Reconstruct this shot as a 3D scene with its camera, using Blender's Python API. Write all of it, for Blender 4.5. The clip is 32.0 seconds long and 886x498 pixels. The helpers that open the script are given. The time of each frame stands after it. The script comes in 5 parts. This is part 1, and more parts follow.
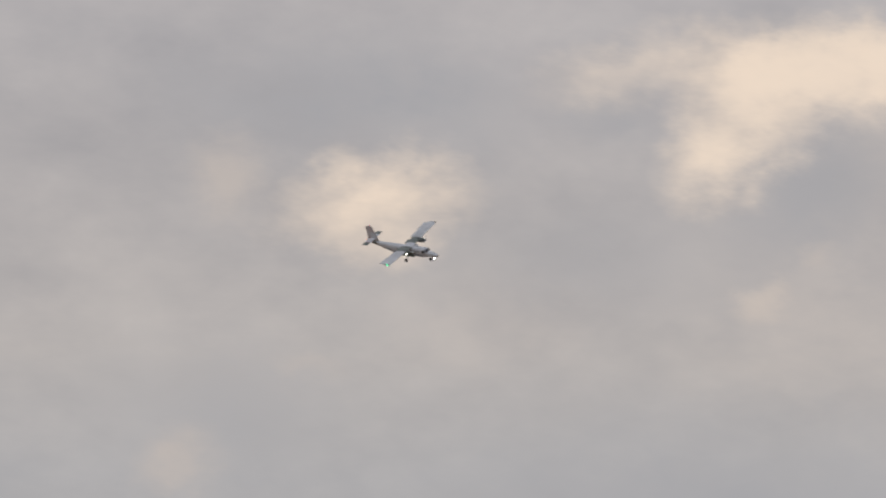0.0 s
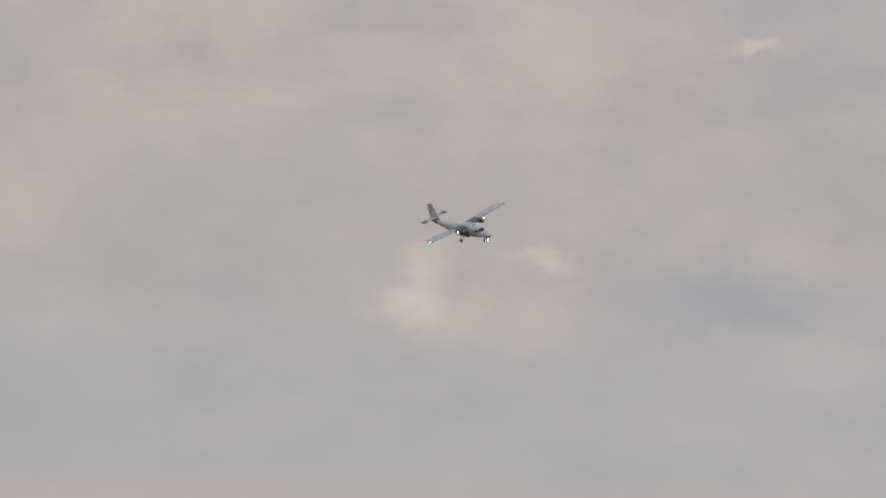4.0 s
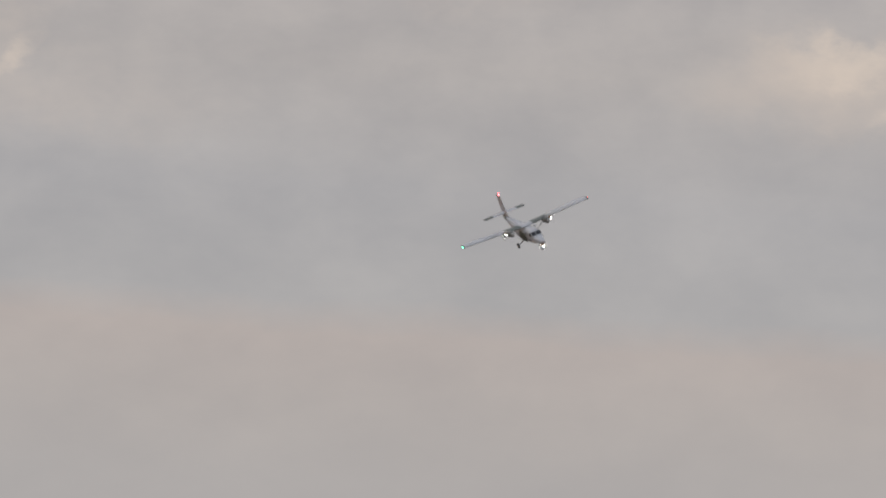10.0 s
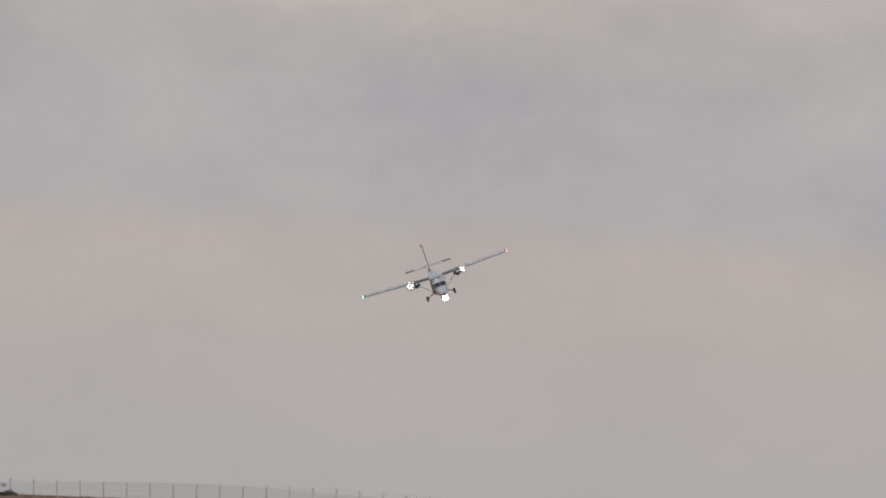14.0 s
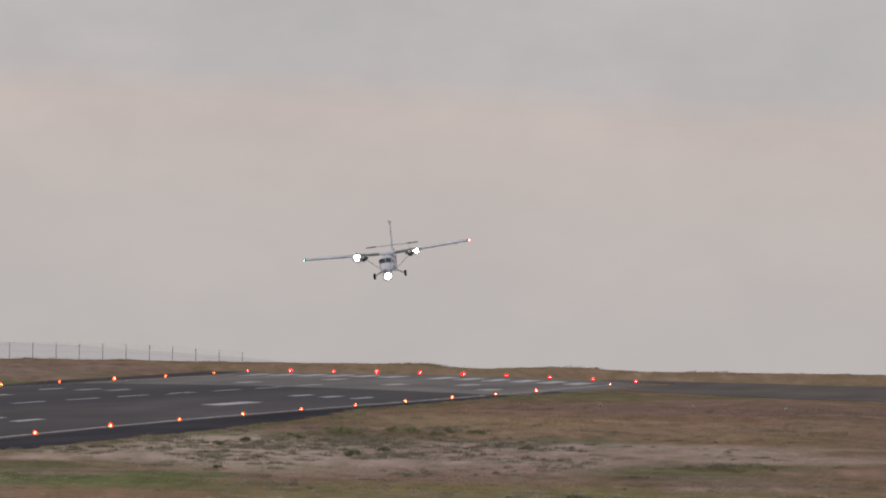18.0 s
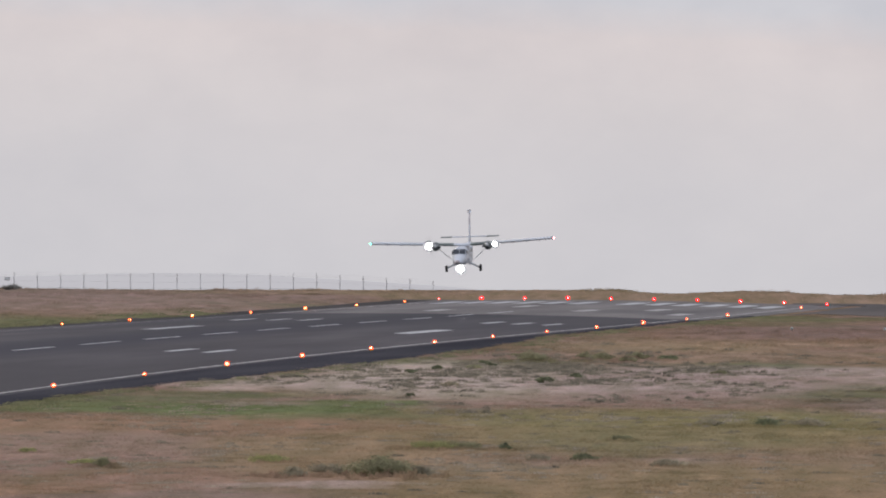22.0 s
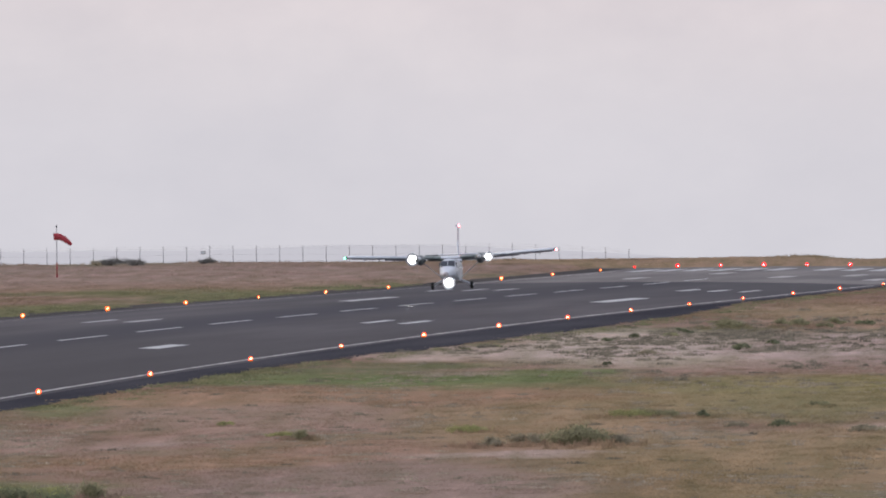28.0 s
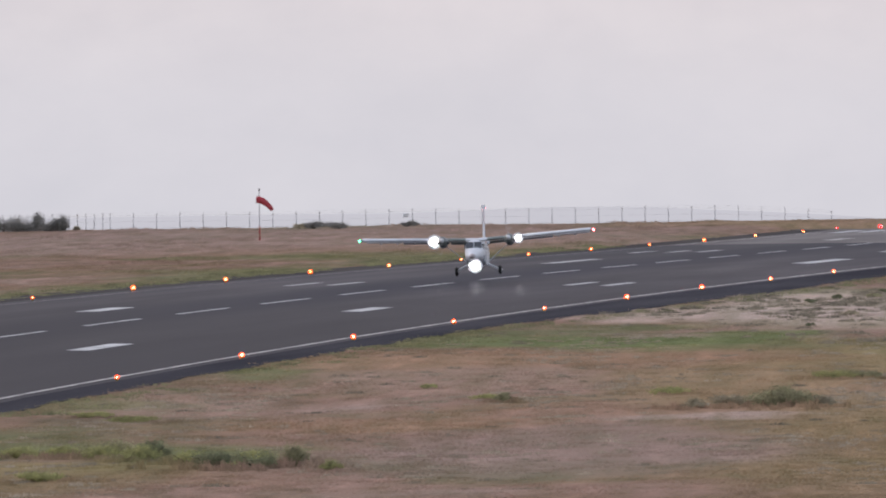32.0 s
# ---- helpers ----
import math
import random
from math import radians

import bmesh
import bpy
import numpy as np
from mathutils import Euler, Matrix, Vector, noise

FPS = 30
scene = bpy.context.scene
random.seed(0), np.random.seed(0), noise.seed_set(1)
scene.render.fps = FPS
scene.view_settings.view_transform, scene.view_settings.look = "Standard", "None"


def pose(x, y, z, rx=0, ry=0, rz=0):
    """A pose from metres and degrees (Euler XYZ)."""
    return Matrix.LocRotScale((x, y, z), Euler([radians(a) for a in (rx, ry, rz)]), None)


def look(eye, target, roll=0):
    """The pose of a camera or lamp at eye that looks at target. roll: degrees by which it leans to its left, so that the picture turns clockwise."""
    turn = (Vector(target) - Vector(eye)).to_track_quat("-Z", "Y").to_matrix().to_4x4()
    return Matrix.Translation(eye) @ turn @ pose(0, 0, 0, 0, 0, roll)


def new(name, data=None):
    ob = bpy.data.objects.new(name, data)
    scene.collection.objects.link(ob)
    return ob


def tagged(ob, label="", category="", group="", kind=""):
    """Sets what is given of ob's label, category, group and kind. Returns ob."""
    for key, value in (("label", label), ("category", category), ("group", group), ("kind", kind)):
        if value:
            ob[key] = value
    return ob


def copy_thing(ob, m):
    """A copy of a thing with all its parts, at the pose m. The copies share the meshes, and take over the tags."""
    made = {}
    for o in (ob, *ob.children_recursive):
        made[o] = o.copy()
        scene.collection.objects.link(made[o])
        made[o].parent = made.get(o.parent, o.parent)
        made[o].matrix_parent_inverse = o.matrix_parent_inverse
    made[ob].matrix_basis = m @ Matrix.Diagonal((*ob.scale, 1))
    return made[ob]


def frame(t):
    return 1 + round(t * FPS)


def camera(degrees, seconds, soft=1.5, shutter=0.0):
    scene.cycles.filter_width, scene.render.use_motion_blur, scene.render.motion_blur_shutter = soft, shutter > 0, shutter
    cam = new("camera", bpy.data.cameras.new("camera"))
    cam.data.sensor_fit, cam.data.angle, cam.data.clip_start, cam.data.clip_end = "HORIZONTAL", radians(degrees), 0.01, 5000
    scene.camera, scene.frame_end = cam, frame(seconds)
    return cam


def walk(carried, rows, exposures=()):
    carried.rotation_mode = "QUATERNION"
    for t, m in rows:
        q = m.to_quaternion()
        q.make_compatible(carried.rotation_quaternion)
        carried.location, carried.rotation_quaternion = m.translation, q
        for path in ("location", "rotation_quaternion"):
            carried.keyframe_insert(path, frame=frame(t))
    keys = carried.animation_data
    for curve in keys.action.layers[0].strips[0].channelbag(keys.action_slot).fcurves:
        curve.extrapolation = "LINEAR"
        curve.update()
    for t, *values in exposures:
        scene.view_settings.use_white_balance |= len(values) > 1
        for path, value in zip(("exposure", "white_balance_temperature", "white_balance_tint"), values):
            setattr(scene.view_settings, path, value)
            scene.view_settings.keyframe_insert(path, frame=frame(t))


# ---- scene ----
EYE = Vector((0.0, 0.0, 22.0))          # the watcher's eye, on the rise beside the airfield
cam = camera(3.1188, 32.0, soft=1.9, shutter=0.5)

# seconds, pan to the right, tilt up, lean (degrees)
CAMERA_ROWS = [
    (0.0, -9.2754, 2.4205, 1.533),
    (0.5, -8.7367, 2.3672, 1.533),
    (1.0, -8.3974, 2.3305, 1.533),
    (1.5, -7.9378, 2.2612, 1.533),
    (2.0, -7.7413, 2.1332, 1.533),
    (2.5, -7.3680, 2.0914, 1.533),
    (3.0, -6.9731, 2.0582, 1.533),
    (3.5, -6.5604, 2.0294, 1.533),
    (5.5, -5.0505, 1.9046, 1.533),
    (6.0, -4.7095, 1.8779, 1.533),
    (6.5, -4.3345, 1.8482, 1.533),
    (7.0, -3.9816, 1.7482, 1.533),
    (7.5, -3.5785, 1.7092, 1.533),
    (8.0, -3.2016, 1.6058, 1.533),
    (8.5, -3.0069, 1.3961, 1.533),
    (9.0, -2.7154, 1.2845, 1.533),
    (9.5, -2.5864, 1.2979, 1.533),
    (10.0, -2.3774, 1.2975, 1.533),
    (10.5, -1.9883, 1.2582, 1.533),
    (11.0, -1.6099, 1.2484, 1.533),
    (11.5, -1.4142, 1.2258, 1.533),
    (12.0, -1.2388, 1.1389, 1.533),
    (12.5, -1.0509, 1.1081, 1.533),
    (13.0, -0.8587, 1.0655, 1.533),
    (13.5, -0.6475, 0.9816, 1.533),
    (15.5, -0.0802, 0.6087, 1.533),
    (16.0, 0.0040, 0.4829, 1.451),
    (16.5, 0.1220, 0.5083, 1.576),
    (17.0, 0.1330, 0.5436, 1.485),
    (17.5, 0.2179, 0.5140, 1.313),
    (18.0, 0.2099, 0.4085, 0.880),
    (18.5, 0.0938, 0.3467, 0.452),
    (19.0, 0.0000, 0.3188, 0.126),
    (19.5, 0.0535, 0.2259, 0.051),
    (20.0, -0.2633, 0.1264, -0.042),
    (20.5, -0.2799, 0.1095, 0.012),
    (21.0, -0.2331, 0.1205, 0.013),
    (21.5, -0.2648, 0.1493, 0.038),
    (22.0, -0.4561, 0.1447, 0.126),
    (22.5, -0.5540, 0.2533, 0.032),
    (23.0, -0.5991, 0.2865, -0.000),
    (23.5, -0.7953, 0.1977, 0.060),
    (24.0, -0.7689, 0.2310, -0.052),
    (24.5, -0.7476, 0.2485, -0.012),
    (26.5, -0.9488, 0.1372, -0.476),
    (27.0, -1.0209, 0.1044, -0.581),
    (27.5, -1.0908, 0.0703, -0.704),
    (28.0, -1.1447, 0.0402, -0.624),
    (28.5, -1.1993, 0.0333, -0.626),
    (29.0, -1.2614, 0.0421, -0.683),
    (29.5, -1.3326, 0.0449, -0.689),
    (30.0, -1.4338, 0.0265, -0.798),
    (30.5, -1.5194, -0.0003, -0.915),
    (31.0, -1.6164, -0.0376, -1.086),
    (31.5, -1.7185, -0.0732, -0.926),
    (32.0, -1.8600, -0.0838, -0.854),
]



def aim(pan, tilt, lean):
    return Matrix.Translation(EYE) @ pose(0, 0, 0, 90 + tilt, 0, -pan) @ pose(0, 0, 0, 0, 0, lean)


walk(cam, [(t, aim(p, e, r)) for t, p, e, r in CAMERA_ROWS],
     exposures=[(0.0, 0.06, 6500, 10), (3.5, 0.03, 6500, 10), (8.0, 0.02, 6500, 10), (9.0, -0.04, 6500, 10), (10.5, 0.0, 6500, 10), (13.5, 0.02, 6500, 10), (15.5, 0.07, 6560, 11),
                (16.5, 0.25, 6650, 12), (18.0, 0.22, 6640, 12), (19.0, 0.31, 6610, 12), (20.0, 0.54, 6500, 12), (22.0, 0.58, 6170, 12), (24.0, 0.60, 5990, 12),
                (27.0, 0.56, 6060, 13), (28.0, 0.69, 6050, 14), (32.0, 0.72, 6050, 14)])

# ---- light: an overcast dusk ----
world = bpy.data.worlds.new("dusk_sky")
scene.world = world
world.use_nodes = True
wn = world.node_tree.nodes
sky_node = wn.new("ShaderNodeTexSky")
sky_node.sky_type = "NISHITA"
sky_node.sun_disc = False
sky_node.sun_elevation = radians(16)
sky_node.sun_rotation = radians(-60)
sky_node.air_density = 1.0
sky_node.dust_density = 1.5
# cloud cover greys the clear sky
cover = wn.new("ShaderNodeMix")
cover.data_type = "RGBA"
cover.inputs["Factor"].default_value = 0.72
cover.inputs[7].default_value = (2.75, 2.7, 2.75, 1)
world.node_tree.links.new(sky_node.outputs["Color"], cover.inputs[6])
world.node_tree.links.new(cover.outputs[2], wn["Background"].inputs["Color"])
wn["Background"].inputs["Strength"].default_value = 0.17

sun = new("sun", bpy.data.lights.new("sun", "SUN"))
sun.data.energy = 0.9
sun.data.angle = radians(45)
sun.data.color = (1.0, 0.93, 0.85)
sun.matrix_world = look((-600, 700, 450), (0, 0, 0))


# ---- materials ----
def nodes_of(name):
    m = bpy.data.materials.new(name)
    m.use_nodes = True
    return m, m.node_tree.nodes, m.node_tree.links, m.node_tree.nodes["Principled BSDF"]


def ramp(n, stops):
    r = n.new("ShaderNodeValToRGB")
    e = r.color_ramp.elements
    while len(e) < len(stops):
        e.new(0.5)
    for k, (p, c) in zip(e, stops):
        k.position, k.color = p, (*c, 1)
    return r


def tex(n, l, scale, detail=4.0, rough=0.6, stretch=(1, 1, 1), coords="Object", distort=0.0):
    tc, mp, nz = n.new("ShaderNodeTexCoord"), n.new("ShaderNodeMapping"), n.new("ShaderNodeTexNoise")
    mp.inputs["Scale"].default_value = stretch
    l.new(tc.outputs[coords], mp.inputs["Vector"])
    l.new(mp.outputs["Vector"], nz.inputs["Vector"])
    nz.inputs["Scale"].default_value, nz.inputs["Detail"].default_value = scale, detail
    nz.inputs["Roughness"].default_value, nz.inputs["Distortion"].default_value = rough, distort
    return nz


def mix(n, l, fac, a, b, kind="MIX"):
    m = n.new("ShaderNodeMix")
    m.data_type, m.blend_type = "RGBA", kind
    for sock, v in ((m.inputs["Factor"], fac), (m.inputs[6], a), (m.inputs[7], b)):
        if isinstance(v, (int, float)):
            sock.default_value = v
        elif isinstance(v, tuple):
            sock.default_value = (*v, 1)
        else:
            l.new(v, sock)
    return m.outputs[2]


def painted(name, color, rough=0.4, metal=0.0, var=0.12, scale=1.5, spread=0.0, bump=0.0):
    """A painted or plain surface with grain and soiling at two scales."""
    m, n, l, b = nodes_of(name)
    big, fine = tex(n, l, scale), tex(n, l, scale * 14, 3)
    dark = tuple(c * (1 - 2.2 * var) for c in color)
    light = tuple(min(1, c * (1 + var)) for c in color)
    c1 = ramp(n, [(0.3, dark), (0.7, light)])
    l.new(big.outputs["Fac"], c1.inputs["Fac"])
    c2 = ramp(n, [(0.25, (0.86, 0.86, 0.86)), (0.75, (1.05, 1.05, 1.05))])
    l.new(fine.outputs["Fac"], c2.inputs["Fac"])
    col = mix(n, l, 1.0, c1.outputs["Color"], c2.outputs["Color"], "MULTIPLY")
    if spread:
        oi = n.new("ShaderNodeObjectInfo")
        c3 = ramp(n, [(0.0, (1 - spread,) * 3), (1.0, (1 + spread,) * 3)])
        l.new(oi.outputs["Random"], c3.inputs["Fac"])
        col = mix(n, l, 1.0, col, c3.outputs["Color"], "MULTIPLY")
    l.new(col, b.inputs["Base Color"])
    b.inputs["Roughness"].default_value, b.inputs["Metallic"].default_value = rough, metal
    if bump:
        bp = n.new("ShaderNodeBump")
        bp.inputs["Strength"].default_value = bump
        l.new(fine.outputs["Fac"], bp.inputs["Height"])
        l.new(bp.outputs["Normal"], b.inputs["Normal"])
    return m


def leafy(name, color, scale=3):
    """Thin leaves: grained, and lit through as well as from above."""
    m = painted(name, color, 0.8, var=0.28, scale=scale, spread=0.2)
    n, l = m.node_tree.nodes, m.node_tree.links
    b = n["Principled BSDF"]
    thru, both = n.new("ShaderNodeBsdfTranslucent"), n.new("ShaderNodeMixShader")
    l.new(b.inputs["Base Color"].links[0].from_socket, thru.inputs["Color"])
    both.inputs["Fac"].default_value = 0.4
    l.new(b.outputs[0], both.inputs[1])
    l.new(thru.outputs[0], both.inputs[2])
    l.new(both.outputs[0], n["Material Output"].inputs["Surface"])
    return m


def glowing(name, color, strength):
    m, n, l, b = nodes_of(name)
    b.inputs["Base Color"].default_value = (*color, 1)
    b.inputs["Emission Color"].default_value = (*color, 1)
    b.inputs["Emission Strength"].default_value = strength
    b.inputs["Roughness"].default_value = 0.2
    return m


def halo_glass(name, color, strength, clear_share=0.45):
    """Tinted glass that glows to imitate a lamp's halo and lets the bulb behind it be seen."""
    m = glowing(name, color, strength)
    n, l = m.node_tree.nodes, m.node_tree.links
    n["Principled BSDF"].inputs["Specular IOR Level"].default_value = 0.1
    clear, both = n.new("ShaderNodeBsdfTransparent"), n.new("ShaderNodeMixShader")
    both.inputs["Fac"].default_value = clear_share
    l.new(n["Principled BSDF"].outputs[0], both.inputs[1])
    l.new(clear.outputs[0], both.inputs[2])
    l.new(both.outputs[0], n["Material Output"].inputs["Surface"])
    return m


# ---- plan of the airfield: s runs along the runway, c across it ----
HEAD = radians(4.774)
ORIGIN = Vector((-12.49, 1473.99))
ALONG = Vector((math.sin(HEAD), math.cos(HEAD)))
ACROSS = Vector((math.cos(HEAD), -math.sin(HEAD)))
WIDTH = 47.89                            # between the two rows of edge lights
RUNWAY_END = 534.0
NEAR_EDGE, FAR_EDGE = 4.6, -54.5


def at(s, c):
    return ORIGIN + s * ALONG + c * ACROSS


def plan(x, y):
    d = Vector((x, y)) - ORIGIN
    return d.dot(ALONG), d.dot(ACROSS)


def profile(s):
    """Height of the runway's long profile over the eye."""
    a = max(-520.0, min(560.0, s))
    z = -4.702 + 0.005945 * a - 0.8726 * (a / 500) ** 2 + 0.7424 * (a / 500) ** 3
    if s < -520:
        z -= 2.2 * (1 - math.exp(-(-520 - s) / 180.0)) + 0.0035 * (-520 - s)
    return z


def lamp_height(s, c):
    k = max(0.0, min(1.0, -c / WIDTH))
    return EYE.z + profile(s) + 0.614 * k + 0.322 * 4 * k * (1 - k)


def surface(s, c):
    """Top of the paving."""
    return lamp_height(s, c) - 0.25


def crest_rise(x):
    """Small rises and dips of the far crest."""
    z = 0.10 * noise.noise((x * 0.05, 3.1, 0)) + 0.05 * noise.noise((x * 0.21, 7.7, 0))
    if x > 7:
        z -= 0.42 * min(1, (x - 7) / 2.5)
    if x > 14:
        z += 0.30 * min(1, (x - 14) / 7) - 0.35 * max(0, min(1, (x - 26) / 7))
    return z


CREST = 2072.0


def ground_height(x, y):
    s, c = plan(x, y)
    y_far = ORIGIN.y + ((x - ORIGIN.x) * math.cos(HEAD) - FAR_EDGE) / math.sin(HEAD)
    y_end = ORIGIN.y + (RUNWAY_END + 8 - (x - ORIGIN.x) * math.sin(HEAD)) / math.cos(HEAD)
    ye = min(y_far, y_end)
    if y > ye:
        se, ce = plan(x, ye)
        z0 = surface(se, min(0, ce)) - 0.05
        top = EYE.z + crest_rise(x)
        w = min(1.0, (y - ye) / max(20.0, CREST - ye))
        z = z0 + (top - z0) * (w if c < FAR_EDGE + 3 else w * w * (3 - 2 * w))
        if y > CREST:
            z = top - 32 * (1 - math.exp(-((y - CREST) / 260.0) ** 1.6))
        z += 0.10 * noise.noise((x * 0.045, y * 0.012, 1.0)) * min(1, (y - ye) / 60)
    else:
        z = surface(s, min(0.0, c))
        if c > NEAR_EDGE:
            d = c - NEAR_EDGE
            z += -0.02 - 0.004 * d + (0.12 if s > 225 else 1.0) * min(1, d / 12) * (0.22 * noise.noise((x * 0.06, y * 0.017, 5.0)) + 0.08 * noise.noise((x * 0.2, y * 0.06, 9.0)))
            z = max(z, EYE.z - 18)
        else:
            z -= 0.14 if c < 0.4 else 0.035
    r = math.hypot(x, y)
    if r < 640:
        z = max(z, EYE.z - 1.65 - 0.0215 * r)
    if y < -400 or abs(x) > 900:
        z = min(z, EYE.z - 3)
    return z


# ---- building ----
def mesh_object(name, verts, faces, material, parent=None, label="", smooth=False):
    me = bpy.data.meshes.new(name)
    me.from_pydata([tuple(v) for v in verts], [], faces)
    me.validate()
    if smooth:
        me.polygons.foreach_set("use_smooth", [True] * len(me.polygons))
    me.materials.append(material)
    ob = new(name, me)
    if parent:
        ob.parent = parent
    if label:
        ob["label"] = label
    return ob


def part(name, bm, material, parent, label="", smooth=False):
    """Links a bmesh as one mesh under a thing or a part."""
    me = bpy.data.meshes.new(name)
    bmesh.ops.recalc_face_normals(bm, faces=bm.faces[:])
    bm.to_mesh(me)
    bm.free()
    if smooth:
        me.polygons.foreach_set("use_smooth", [True] * len(me.polygons))
    me.materials.append(material)
    ob = new(name, me)
    ob.parent = parent
    if label:
        ob["label"] = label
    return ob


def thing(name, m, label, category, group="", kind=""):
    ob = new(name)
    ob.matrix_basis = m
    return tagged(ob, label, category, group, kind)


def box(bm, lo, hi, bevel=0.0):
    made = bmesh.ops.create_cube(bm, size=1.0)
    for v in made["verts"]:
        v.co = Vector([(a + b) / 2 + k * (b - a) for a, b, k in zip(lo, hi, v.co)])
    if bevel:
        edges = list({e for v in made["verts"] for e in v.link_edges})
        bmesh.ops.bevel(bm, geom=edges, offset=bevel, segments=2, affect="EDGES", profile=0.5)


def rod(bm, a, b, r0, r1=None, seg=8):
    a, b = Vector(a), Vector(b)
    d = b - a
    m = Matrix.Translation((a + b) / 2) @ d.to_track_quat("Z", "Y").to_matrix().to_4x4()
    bmesh.ops.create_cone(bm, cap_ends=True, segments=seg, radius1=r0, radius2=r0 if r1 is None else r1, depth=d.length, matrix=m)


def loft(bm, rings, cap=True):
    rows = [[bm.verts.new(p) for p in ring] for ring in rings]
    n = len(rows[0])
    for a, b in zip(rows, rows[1:]):
        for i in range(n):
            bm.faces.new((a[i], a[(i + 1) % n], b[(i + 1) % n], b[i]))
    if cap:
        bm.faces.new(rows[0][::-1])
        bm.faces.new(rows[-1])


def foil(chord, thick, x0, y, z, n=9):
    """A wing section, closed, from trailing edge over the top to the nose and back; x0 is its nose."""
    up, low = [], []
    for i in range(n + 1):
        u = 0.5 * (1 - math.cos(math.pi * i / n))
        h = 5 * thick * (0.2969 * math.sqrt(u) - 0.126 * u - 0.3516 * u * u + 0.2843 * u ** 3 - 0.1036 * u ** 4)
        up.append((x0 - u * chord, y, z + h * chord * 1.25))
        low.append((x0 - u * chord, y, z - h * chord * 0.75))
    return up[::-1] + low[1:-1]


# ---- sky: a far cloud deck ----
def cloud_material():
    m, n, l, b = nodes_of("cloud_deck")
    n.remove(b)
    out = n["Material Output"]
    em = n.new("ShaderNodeEmission")
    l.new(em.outputs[0], out.inputs["Surface"])
    uv = n.new("ShaderNodeUVMap")
    uv.uv_map = "sky"

    def noise_at(scale, detail, stretch, rough=0.55, off=(0, 0, 0)):
        mp, nz = n.new("ShaderNodeMapping"), n.new("ShaderNodeTexNoise")
        mp.inputs["Scale"].default_value, mp.inputs["Location"].default_value = stretch, off
        l.new(uv.outputs[0], mp.inputs["Vector"])
        l.new(mp.outputs[0], nz.inputs["Vector"])
        nz.inputs["Scale"].default_value, nz.inputs["Detail"].default_value, nz.inputs["Roughness"].default_value = scale, detail, rough
        return nz

    # wind-torn outline of every patch
    warp = noise_at(1.7, 8, (1, 1.25, 1), 0.68)
    sub = n.new("ShaderNodeVectorMath")
    sub.operation = "SUBTRACT"
    l.new(warp.outputs["Color"], sub.inputs[0])
    sub.inputs[1].default_value = (0.5, 0.5, 0.5)
    scl = n.new("ShaderNodeVectorMath")
    scl.operation = "SCALE"
    l.new(sub.outputs[0], scl.inputs[0])
    scl.inputs["Scale"].default_value = 0.5
    torn = n.new("ShaderNodeVectorMath")
    torn.operation = "ADD"
    l.new(uv.outputs[0], torn.inputs[0])
    l.new(scl.outputs[0], torn.inputs[1])

    sep = n.new("ShaderNodeSeparateXYZ")
    l.new(torn.outputs[0], sep.inputs[0])
    # bands by height over the horizon (degrees / 6)
    hgt = n.new("ShaderNodeMapRange")
    hgt.inputs["From Min"].default_value, hgt.inputs["From Max"].default_value = -0.024, 3.976
    fall = n.new("ShaderNodeMath")
    fall.operation = "MULTIPLY_ADD"
    fall.inputs[1].default_value = 0.036
    # the bands are frayed less than the patches
    fray, edge = n.new("ShaderNodeVectorMath"), n.new("ShaderNodeSeparateXYZ")
    fray.operation = "MULTIPLY_ADD"
    fray.inputs[1].default_value = (0.3, 0.3, 0)
    l.new(scl.outputs[0], fray.inputs[0])
    l.new(uv.outputs[0], fray.inputs[2])
    l.new(fray.outputs[0], edge.inputs[0])
    west = n.new("ShaderNodeMath")
    west.operation = "MAXIMUM"
    west.inputs[1].default_value = -5.0
    l.new(edge.outputs["X"], west.inputs[0])
    l.new(west.outputs[0], fall.inputs[0])
    l.new(edge.outputs["Y"], fall.inputs[2])
    l.new(fall.outputs[0], hgt.inputs["Value"])
    band = ramp(n, [(0.0, (0.412, 0.396, 0.392)), (0.10, (0.430, 0.406, 0.396)), (0.17, (0.446, 0.411, 0.394)), (0.230, (0.462, 0.415, 0.394)), (0.262, (0.412, 0.404, 0.407)),
                    (0.36, (0.410, 0.402, 0.410)), (0.47, (0.444, 0.420, 0.412)), (0.60, (0.425, 0.405, 0.406)), (0.75, (0.415, 0.40, 0.41)), (1.0, (0.405, 0.39, 0.403))])
    l.new(hgt.outputs[0], band.inputs["Fac"])
    col = band.outputs["Color"]
    # soft mottling of the deck
    big = noise_at(0.9, 5, (1, 1.9, 1), 0.5, (3, 1, 0))
    r1 = ramp(n, [(0.32, (0.908, 0.911, 0.919)), (0.68, (1.09, 1.075, 1.055))])
    l.new(big.outputs["Fac"], r1.inputs["Fac"])
    # the air below is smoother
    calm = n.new("ShaderNodeMapRange")
    calm.inputs["From Min"].default_value, calm.inputs["From Max"].default_value, calm.inputs["To Min"].default_value = 0.5, 2.2, 0.3
    l.new(sep.outputs["Y"], calm.inputs["Value"])
    col = mix(n, l, calm.outputs[0], col, r1.outputs["Color"], "MULTIPLY")
    small = noise_at(2.6, 8, (1, 1.5, 1), 0.62, (1, 5, 0))
    r2 = ramp(n, [(0.33, (0.936, 0.938, 0.943)), (0.67, (1.06, 1.05, 1.035))])
    l.new(small.outputs["Fac"], r2.inputs["Fac"])
    col = mix(n, l, calm.outputs[0], col, r2.outputs["Color"], "MULTIPLY")

